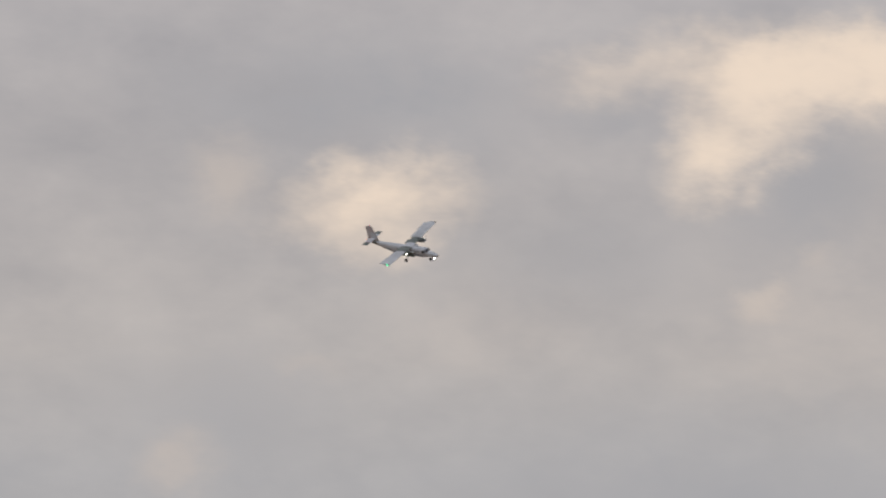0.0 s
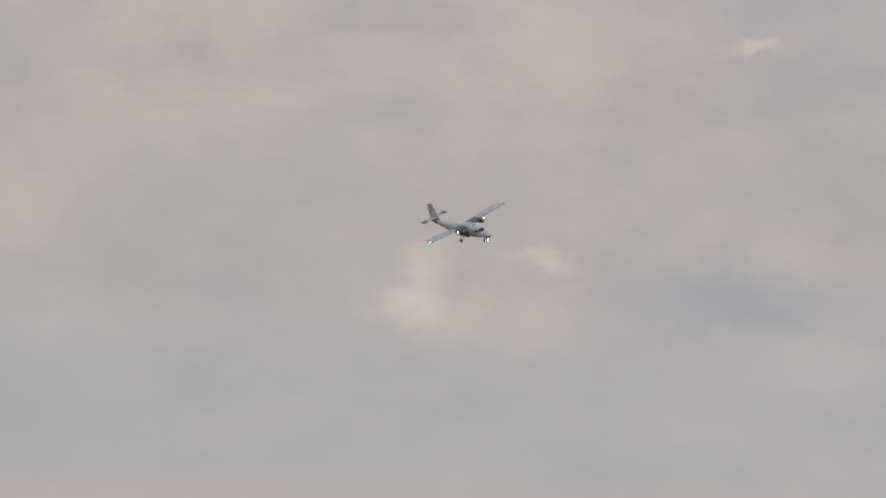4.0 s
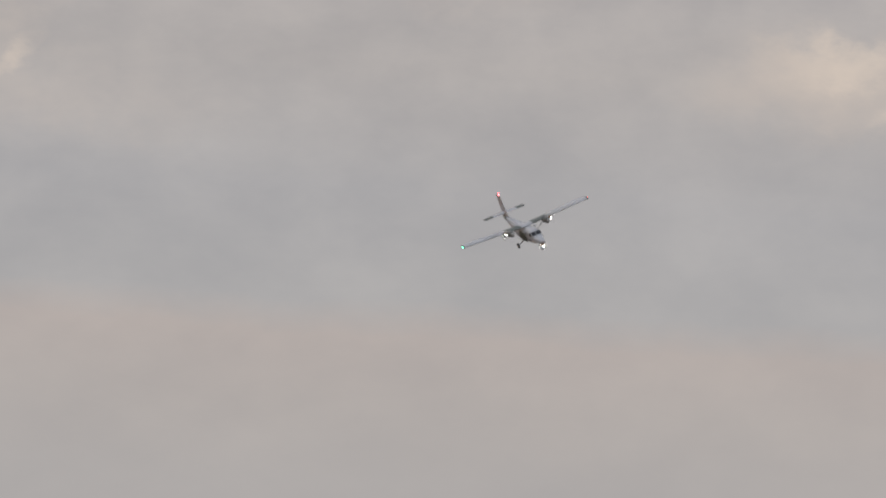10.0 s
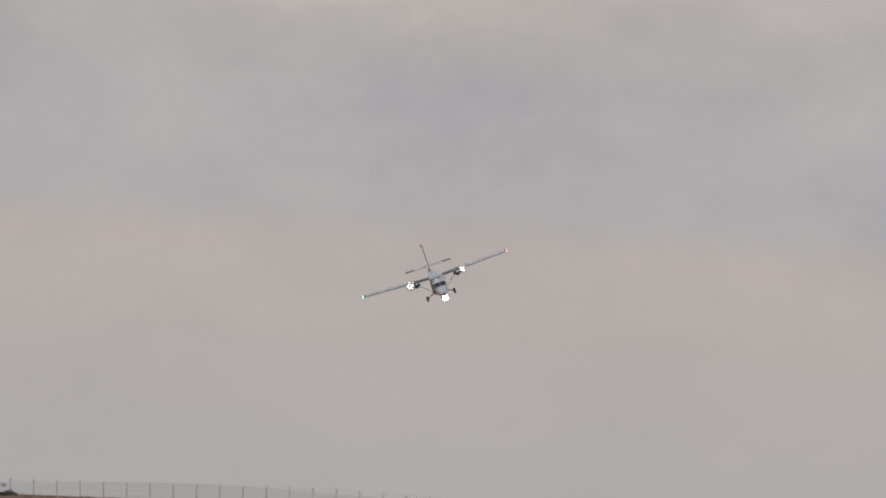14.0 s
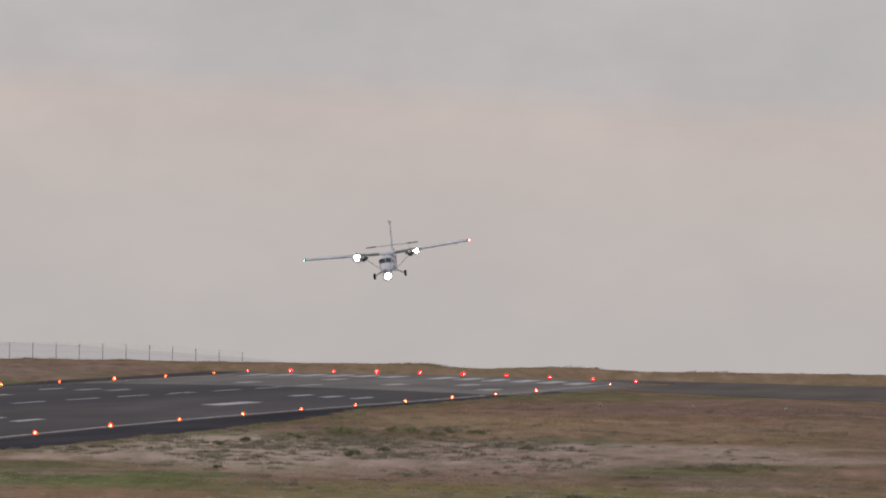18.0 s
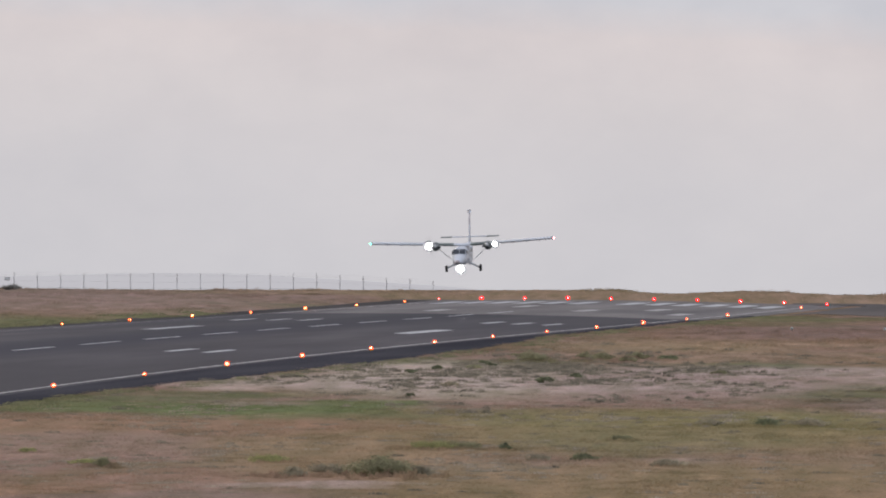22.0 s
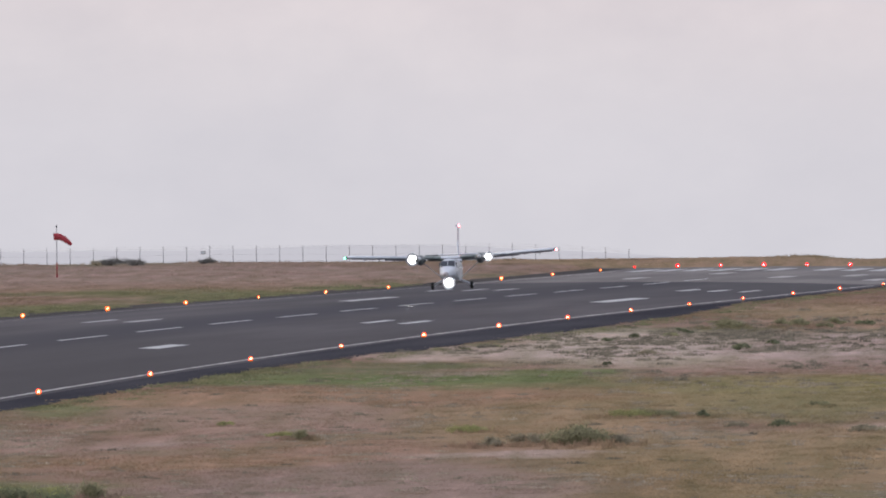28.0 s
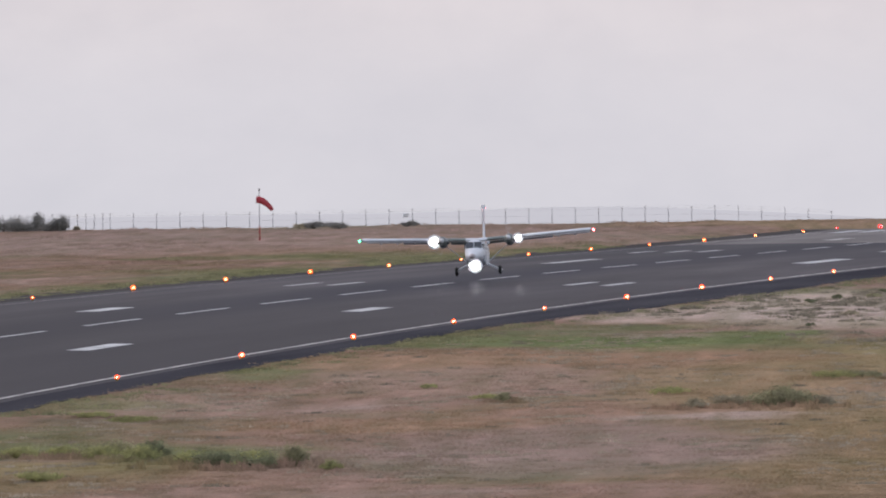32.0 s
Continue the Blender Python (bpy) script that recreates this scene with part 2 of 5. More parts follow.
    def patch(az, el, ra, re, tint, weight, lean=0.0):
        nonlocal col
        mp = n.new("ShaderNodeMapping")
        mp.vector_type = "TEXTURE"
        mp.inputs["Location"].default_value = (az, el, 0)
        mp.inputs["Rotation"].default_value = (0, 0, radians(lean))
        mp.inputs["Scale"].default_value = (ra, re, 1)
        l.new(torn.outputs[0], mp.inputs["Vector"])
        ln = n.new("ShaderNodeVectorMath")
        ln.operation = "LENGTH"
        flat = n.new("ShaderNodeVectorMath")
        flat.operation = "MULTIPLY"
        flat.inputs[1].default_value = (1, 1, 0)
        l.new(mp.outputs[0], flat.inputs[0])
        l.new(flat.outputs[0], ln.inputs[0])
        mr = n.new("ShaderNodeMapRange")
        mr.interpolation_type = "SMOOTHSTEP"
        mr.inputs["From Min"].default_value, mr.inputs["From Max"].default_value = 1.75, 0.1
        mr.inputs["To Max"].default_value = weight
        l.new(ln.outputs["Value"], mr.inputs["Value"])
        col = mix(n, l, mix(n, l, 1.0, mr.outputs[0], thin.outputs["Color"], "MULTIPLY"), col, tint)

    # every patch is thicker and thinner within
    thin = ramp(n, [(0.36, (0.45, 0.45, 0.45)), (0.60, (1, 1, 1))])
    l.new(small.outputs["Fac"], thin.inputs["Fac"])
    for row in CLOUD_PATCHES:
        patch(*row)
    l.new(col, em.inputs["Color"])
    em.inputs["Strength"].default_value = 1.0
    return m


WARM, PALE, DIM = (0.81, 0.672, 0.55), (0.54, 0.475, 0.43), (0.345, 0.345, 0.365)
# azimuth, height (degrees), half sizes, tint, weight, lean
DIM_AND_WARM_CLOUDS = [
    (-9.56, 2.94, 0.60, 0.18, DIM, 0.80, 0),
    (-7.74, 2.66, 0.38, 0.16, DIM, 0.60, 25),
    (-8.54, 2.36, 0.60, 0.18, DIM, 0.40, 0),
    (-5.10, 1.81, 0.46, 0.08, DIM, 0.70, 3),
    (-5.33, 1.85, 0.32, 0.10, DIM, 0.50, 0),
    (-5.15, 1.85, 0.36, 0.12, DIM, 0.60, 0),
    (-8.00, 2.56, 0.22, 0.18, DIM, 0.55, 40),
    (-7.13, 2.10, 0.40, 0.24, DIM, 0.25, 0),
    (-8.10, 3.08, 0.40, 0.13, WARM, 1.00, 0),
    (-7.75, 3.09, 0.38, 0.16, WARM, 1.00, 10),
    (-8.31, 2.75, 0.20, 0.12, WARM, 0.90, 20),
    (-8.70, 3.03, 0.18, 0.10, WARM, 0.55, 0),
    (-8.17, 2.99, 0.24, 0.13, WARM, 0.95, 30),
]
PALE_BREAKS = [
    (-8.70, 2.92, 0.16, 0.11, DIM, 0.60, 0),
    (-9.51, 2.57, 0.28, 0.11, WARM, 0.95, 8),
    (-9.52, 2.45, 0.16, 0.09, WARM, 0.75, 0),
    (-10.20, 1.68, 0.15, 0.11, PALE, 0.80, 20),
    (-10.05, 2.68, 0.12, 0.12, PALE, 0.60, 0),
    (-9.75, 2.04, 0.12, 0.05, PALE, 0.50, 0),
    (-8.16, 2.26, 0.08, 0.07, WARM, 0.35, 0),
    (-7.97, 2.42, 0.07, 0.07, PALE, 0.50, 0),
    (-8.14, 2.25, 0.08, 0.06, PALE, 0.50, 0),
    (-6.87, 2.87, 0.26, 0.14, PALE, 0.45, 30),
    (-6.22, 1.88, 0.08, 0.15, WARM, 0.36, -15),
    (-5.85, 1.96, 0.11, 0.04, WARM, 0.34, 0),
    (-3.87, 1.94, 0.035, 0.10, WARM, 0.40, -55),
]
LOW_BREAKS = [
    (-4.09, 1.86, 0.05, 0.03, PALE, 0.70, 0),
    (-5.04, 2.76, 0.12, 0.04, WARM, 0.40, 0),
    (-3.67, 2.74, 0.12, 0.10, PALE, 0.70, 0),
    (-6.01, 1.80, 0.32, 0.14, PALE, 0.55, 0),
    (-6.21, 1.86, 0.10, 0.13, WARM, 0.22, 0),
    (-0.99, 1.99, 0.24, 0.08, WARM, 0.42, 5),
    (-1.11, 1.87, 0.32, 0.12, PALE, 0.50, 0),
    (-0.96, 2.00, 0.16, 0.06, WARM, 0.50, 0),
    (-0.78, 1.85, 0.04, 0.07, WARM, 0.35, -40),
    (-1.04, 1.92, 0.40, 0.15, PALE, 0.50, 0),
    (-0.45, 1.88, 0.22, 0.12, PALE, 0.60, 0),
    (-3.93, 2.05, 0.18, 0.08, PALE, 0.50, 20),
    (-8.29, 1.46, 0.84, 0.22, DIM, 0.38, 0),
]
HIGH_VEILS = [
    (-7.17, 2.75, 0.60, 0.30, PALE, 0.55, 0),
    (-8.04, 2.64, 0.26, 0.12, DIM, 0.50, 20),
    (-0.23, 1.86, 0.48, 0.18, PALE, 0.50, 0),
    (-2.27, 2.25, 0.26, 0.10, PALE, 0.60, 0),
    (-3.77, 1.81, 0.52, 0.12, PALE, 0.35, 0),
    (-8.14, 2.89, 0.24, 0.14, WARM, 0.85, 30),
    (-8.00, 2.98, 0.22, 0.10, WARM, 0.70, 20),
    (-7.95, 2.25, 0.55, 0.30, PALE, 0.35, 0),
    (-9.06, 2.19, 0.30, 0.16, PALE, 0.30, 0),
    (-9.95, 1.95, 0.30, 0.20, DIM, 0.30, 0),
    (-8.16, 1.51, 0.64, 0.28, DIM, 0.45, 0),
    (-5.76, 2.73, 0.52, 0.26, PALE, 0.50, 0),
    (-7.79, 1.42, 0.70, 0.18, DIM, 0.30, 0),
]
LAST_VEILS = [
    (-7.62, 3.12, 0.22, 0.13, WARM, 0.95, 0),
    (-7.28, 2.95, 0.20, 0.16, PALE, 0.40, 0),
    (-10.16, 1.88, 0.40, 0.24, DIM, 0.30, 0),
]
CLOUD_PATCHES = DIM_AND_WARM_CLOUDS + PALE_BREAKS + LOW_BREAKS + HIGH_VEILS + LAST_VEILS


def sky_dome():
    az0, az1, el0, el1, rad = -40.0, 32.0, -1.2, 24.0, 4700.0
    na, ne = 96, 40
    verts, faces, uvs = [], [], []
    for j in range(ne + 1):
        el = el0 + (el1 - el0) * j / ne
        for i in range(na + 1):
            az = az0 + (az1 - az0) * i / na
            a, e = radians(az), radians(el)
            verts.append((rad * math.cos(e) * math.sin(a), rad * math.cos(e) * math.cos(a), EYE.z + rad * math.sin(e)))
            uvs.append((az, el))
    for j in range(ne):
        for i in range(na):
            k = j * (na + 1) + i
            faces.append((k, k + na + 1, k + na + 2, k + 1))
    ob = mesh_object("backdrop", verts, faces, cloud_material(), smooth=True)
    lay = ob.data.uv_layers.new(name="sky")
    for loop in ob.data.loops:
        lay.data[loop.index].uv = uvs[loop.vertex_index]
    tagged(ob, "overcast dusk sky with warm gaps between grey clouds", "sky", kind="structure")


def headland():
    """A low headland across the water, its haze painted in as a glow."""
    m, n, l, b = nodes_of("haze_glow_land")
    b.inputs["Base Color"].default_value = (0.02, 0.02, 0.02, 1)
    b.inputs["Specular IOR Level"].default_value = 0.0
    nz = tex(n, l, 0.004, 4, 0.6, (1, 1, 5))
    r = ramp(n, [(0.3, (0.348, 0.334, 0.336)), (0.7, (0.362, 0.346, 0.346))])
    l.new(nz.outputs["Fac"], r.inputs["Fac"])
    # emission colour carries the distance haze, a little darker than the sky
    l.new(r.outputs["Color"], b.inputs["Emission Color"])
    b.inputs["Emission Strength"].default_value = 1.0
    verts, faces = [], []
    na = 160
    for i in range(na + 1):
        az = -6.5 + 6.2 * i / na
        top = 3.6 + 0.9 * math.exp(-((az + 1.3) / 0.45) ** 2) + 0.5 * noise.noise((az * 2.2, 0, 0)) + 0.25 * noise.noise((az * 9, 2, 0))
        top *= min(1, max(0, (-0.32 - az) / 0.8)) ** 0.7
        a = radians(az)
        for d, z in ((4480, -34), (4540, top), (4620, -34)):
            verts.append((d * math.sin(a), d * math.cos(a), EYE.z + z))
    for i in range(na):
        for j in range(2):
            k = i * 3 + j
            faces.append((k, k + 1, k + 4, k + 3))
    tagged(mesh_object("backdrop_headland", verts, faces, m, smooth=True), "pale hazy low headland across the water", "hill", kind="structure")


# ---- ground ----
GREEN, PALE_SOIL, PINK, OLIVE = (0.122, 0.150, 0.046), (0.41, 0.345, 0.245), (0.305, 0.228, 0.168), (0.190, 0.140, 0.060)
DULL, TAN, MOSS = (0.232, 0.172, 0.122), (0.275, 0.196, 0.128), (0.200, 0.176, 0.058)
RUST, STRAW_TONE, DARKB = (0.262, 0.166, 0.088), (0.300, 0.218, 0.115), (0.135, 0.105, 0.062)
# x, y, half sizes in metres, tint, weight
NEAR_SLOPE = [
    (-6.7, 794.0, 7.1, 101.0, OLIVE, 0.70),
    (-20.8, 829.5, 13.8, 53.5, DULL, 0.80),
    (-31.6, 887.5, 11.1, 11.5, RUST, 0.70),
    (-31.2, 997.5, 10.4, 47.5, TAN, 0.80),
    (-46.2, 935.0, 5.8, 33.0, TAN, 0.70),
    (-44.2, 782.5, 7.1, 39.5, OLIVE, 0.70),
    (-39.7, 819.5, 5.7, 16.5, GREEN, 0.60),
    (-48.6, 841.0, 3.5, 12.0, GREEN, 0.60),
    (-14.1, 964.0, 8.7, 46.0, STRAW_TONE, 0.70),
    (-26.0, 1101.5, 16.4, 30.5, GREEN, 0.90),
    (-14.1, 1126.5, 4.3, 19.5, GREEN, 0.90),
    (-43.8, 1014.0, 4.2, 17.0, GREEN, 0.60),
    (-50.7, 939.0, 5.5, 14.0, GREEN, 0.55),
]
BARE_SOIL = [
    (-48.0, 907.5, 6.3, 11.5, DARKB, 0.50),
    (-12.1, 1257.0, 9.5, 99.0, PALE_SOIL, 0.90),
    (-25.3, 1213.5, 5.9, 38.5, PALE_SOIL, 0.70),
    (-32.7, 1045.5, 10.9, 17.5, STRAW_TONE, 0.60),
    (-6.9, 1231.0, 13.6, 87.0, PALE_SOIL, 0.90),
    (7.4, 1226.5, 11.8, 102.5, PINK, 0.90),
    (-21.0, 1092.0, 11.0, 30.0, GREEN, 0.95),
    (4.2, 1042.5, 20.2, 51.5, MOSS, 0.75),
    (22.4, 1565.5, 18.3, 146.5, RUST, 0.80),
    (8.7, 1432.0, 10.9, 95.0, STRAW_TONE, 0.80),
    (27.8, 1305.5, 9.0, 77.5, RUST, 0.50),
    (24.8, 1122.0, 6.2, 35.0, PINK, 0.60),
    (27.3, 1388.5, 10.6, 43.5, STRAW_TONE, 0.50),
]
FAR_FIELD = [
    (-17.3, 1035.5, 10.8, 33.5, RUST, 0.50),
    (22.9, 1797.5, 10.0, 40.5, GREEN, 0.50),
    (-66.0, 1809.5, 31.1, 155.5, RUST, 0.60),
    (-58.6, 1518.5, 21.1, 48.5, GREEN, 0.60),
    (-47.6, 1805.5, 18.8, 35.5, STRAW_TONE, 0.40),
    (-61.1, 1675.0, 13.9, 46.0, GREEN, 0.60),
    (15.0, 2045.0, 75.0, 40.0, STRAW_TONE, 0.70),
    (-85.0, 1900.0, 60.0, 190.0, PINK, 0.70),
    (-72.9, 1459.0, 4.5, 430.0, GREEN, 0.34, -HEAD),
    (-28.0, 1047.0, 22.5, 26.0, RUST, 0.75),
    (-12.4, 961.5, 7.7, 29.5, RUST, 0.50),
    (-42.9, 838.5, 8.7, 16.5, GREEN, 0.50),
    (10.3, 1033.5, 11.8, 33.5, MOSS, 0.65),
]
VERGES = [
    (-14.3, 912.5, 16.5, 27.5, RUST, 0.45),
    (7.6, 917.0, 13.4, 32.0, STRAW_TONE, 0.50),
]
OLIVE, OCHRE, DEEP_RUST, GREY_SOIL = (0.195, 0.172, 0.072), (0.230, 0.170, 0.075), (0.205, 0.138, 0.100), (0.385, 0.318, 0.242)
SLOPE_BY_THE_END = [
    (36.0, 1640.0, 26.0, 90.0, DEEP_RUST, 0.75),
    (18.0, 1600.0, 10.0, 90.0, DEEP_RUST, 0.45),
    (12.0, 1490.0, 20.0, 50.0, STRAW_TONE, 0.55),
    (34.0, 1470.0, 16.0, 45.0, TAN, 0.50),
    (18.0, 1290.0, 18.0, 42.0, GREY_SOIL, 0.75),
    (30.0, 1235.0, 12.0, 30.0, GREY_SOIL, 0.65),
    (-3.0, 1215.0, 24.0, 38.0, GREY_SOIL, 0.55),
    (24.0, 1135.0, 11.0, 16.0, DARKB, 0.50),
    (27.0, 1062.0, 9.0, 12.0, DARKB, 0.45),
    (14.0, 1085.0, 24.0, 24.0, MOSS, 0.60),
    (2.0, 1010.0, 18.0, 38.0, OCHRE, 0.60),
    (4.0, 890.0, 17.0, 70.0, OCHRE, 0.65),
    (-9.0, 935.0, 9.0, 16.0, OCHRE, 0.55),
    (-15.0, 892.0, 8.0, 9.0, GREY_SOIL, 0.55),
    (8.0, 1400.0, 18.0, 30.0, TAN, 0.45),
    (-46.0, 796.0, 7.0, 18.0, MOSS, 0.55),
    (5.0, 1003.0, 12.0, 42.0, OLIVE, 0.62),
    (20.0, 965.0, 10.0, 75.0, OCHRE, 0.55),
    (-13.0, 985.0, 9.0, 52.0, OCHRE, 0.60),
    (-4.0, 815.0, 8.0, 85.0, OCHRE, 0.60),
    (12.0, 880.0, 14.0, 50.0, OCHRE, 0.45),
]
GROUND_PATCHES = NEAR_SLOPE + BARE_SOIL + FAR_FIELD + VERGES + SLOPE_BY_THE_END


def grass_material(name, blades=False):
    m, n, l, b = nodes_of(name)
    patches = tex(n, l, 0.055, 5, 0.6, (1, 0.30, 0), distort=0.4)
    c1 = ramp(n, [(0.28, (0.125, 0.112, 0.048)), (0.42, (0.195, 0.140, 0.072)), (0.52, (0.230, 0.150, 0.095)), (0.62, (0.255, 0.180, 0.120)), (0.75, (0.34, 0.265, 0.20))])
    l.new(patches.outputs["Fac"], c1.inputs["Fac"])
    green = tex(n, l, 0.028, 4, 0.55, (1, 0.42, 0))
    g2 = ramp(n, [(0.53, (0, 0, 0)), (0.66, (1, 1, 1))])
    l.new(green.outputs["Fac"], g2.inputs["Fac"])
    col = mix(n, l, g2.outputs["Color"], c1.outputs["Color"], (0.125, 0.130, 0.050))
    # strips and patches of growth and bare soil
    tc = n.new("ShaderNodeTexCoord")
    wob, sub, scl, add = tex(n, l, 0.06, 5, 0.65, (1, 0.4, 0)), n.new("ShaderNodeVectorMath"), n.new("ShaderNodeVectorMath"), n.new("ShaderNodeVectorMath")
    sub.operation, scl.operation, add.operation = "SUBTRACT", "MULTIPLY", "ADD"
    sub.inputs[1].default_value, scl.inputs[1].default_value = (0.5, 0.5, 0.5), (14, 60, 0)
    l.new(wob.outputs["Color"], sub.inputs[0])
    l.new(sub.outputs[0], scl.inputs[0])
    l.new(tc.outputs["Object"], add.inputs[0])
    l.new(scl.outputs[0], add.inputs[1])
    for x, y, rx, ry, tint, weight, lean in [(*row, 0.0)[:7] for row in GROUND_PATCHES]:
        mp, flat, ln, mr = n.new("ShaderNodeMapping"), n.new("ShaderNodeVectorMath"), n.new("ShaderNodeVectorMath"), n.new("ShaderNodeMapRange")
        mp.vector_type = "TEXTURE"
        mp.inputs["Location"].default_value, mp.inputs["Scale"].default_value = (x, y, 0), (rx, ry, 1)
        mp.inputs["Rotation"].default_value = (0, 0, lean)
        flat.operation, ln.operation, mr.interpolation_type = "MULTIPLY", "LENGTH", "SMOOTHSTEP"
        flat.inputs[1].default_value = (1, 1, 0)
        l.new(add.outputs[0], mp.inputs["Vector"])
        l.new(mp.outputs[0], flat.inputs[0])
        l.new(flat.outputs[0], ln.inputs[0])
        l.new(ln.outputs["Value"], mr.inputs["Value"])
        mr.inputs["From Min"].default_value, mr.inputs["From Max"].default_value, mr.inputs["To Max"].default_value = 1.3, 0.5, weight
        col = mix(n, l, mr.outputs[0], col, tint)
    # drifts of growth that run across the view of the slope
    drift = tex(n, l, 0.42, 5, 0.62, (1, 0.085, 0), distort=0.3)
    c2 = ramp(n, [(0.32, (0.74, 0.77, 0.68)), (0.45, (0.97, 0.97, 0.92)), (0.55, (1.09, 1.06, 1.07)), (0.68, (1.38, 1.32, 1.36))])
    l.new(drift.outputs["Fac"], c2.inputs["Fac"])
    col = mix(n, l, 1.0, col, c2.outputs["Color"], "MULTIPLY")
    clump = tex(n, l, 0.95, 3, 0.6, (1, 0.6, 0))
    c3 = ramp(n, [(0.28, (0.90, 0.91, 0.90)), (0.40, (1.0, 1.0, 1.0)), (0.60, (1.06, 1.05, 1.06)), (0.74, (1.22, 1.19, 1.19))])
    l.new(clump.outputs["Fac"], c3.inputs["Fac"])
    col = mix(n, l, 1.0, col, c3.outputs["Color"], "MULTIPLY")
    col = mix(n, l, 1.0, col, (1.06, 1.015, 1.13), "MULTIPLY")
    fine = tex(n, l, 3.2, 4, 0.65, (1, 0.3, 0))
    c5 = ramp(n, [(0.30, (0.84, 0.84, 0.85)), (0.70, (1.16, 1.15, 1.14))])
    l.new(fine.outputs["Fac"], c5.inputs["Fac"])
    col = mix(n, l, 1.0, col, c5.outputs["Color"], "MULTIPLY")
    if blades:
        geo = n.new("ShaderNodeNewGeometry")
        col = mix(n, l, 0.15, col, (0.27, 0.225, 0.175))
        c4 = ramp(n, [(0.0, (1.26, 1.26, 1.27)), (0.5, (1.40, 1.39, 1.39)), (1.0, (1.60, 1.57, 1.54))])
        l.new(geo.outputs["Random Per Island"], c4.inputs["Fac"])
        col = mix(n, l, 1.0, col, c4.outputs["Color"], "MULTIPLY")
    l.new(col, b.inputs["Base Color"])
    b.inputs["Roughness"].default_value = 0.95
    b.inputs["Specular IOR Level"].default_value = 0.1
    return m


def ground_sheet():
    def steps(*spans):
        v = []
        for a, b, d in spans:
            k = int(round((b - a) / d))
            v += [a + (b - a) * i / k for i in range(k)]
        return v + [spans[-1][1]]
    xs = steps((-5000, -1000, 500), (-1000, -400, 100), (-400, -160, 20), (-160, 110, 3), (110, 400, 20), (400, 1000, 100), (1000, 5000, 500))
    ys = steps((-5000, -500, 500), (-500, 0, 50), (0, 560, 20), (560, 2120, 8), (2120, 3000, 40), (3000, 5000, 250))
    verts = [(x, y, ground_height(x, y)) for y in ys for x in xs]
    w = len(xs)
    faces = [(j * w + i, j * w + i + 1, (j + 1) * w + i + 1, (j + 1) * w + i) for j in range(len(ys) - 1) for i in range(w - 1)]
    ob = mesh_object("ground", verts, faces, MAT["grass"], smooth=True)
    tagged(ob, "dry brown airfield grassland with greener strips", "ground", kind="structure")


# ---- paving ----
# outline of the turning place and taxiway off the threshold
TAXIWAY = [(392, 4.4), (418, 6.0), (368, 20), (340, 34), (300, 62), (240, 110), (150, 170), (330, 190), (470, 120), (530, 55), (552, 22), (560, 5), (560, FAR_EDGE), (RUNWAY_END, FAR_EDGE), (RUNWAY_END, 4.4)]


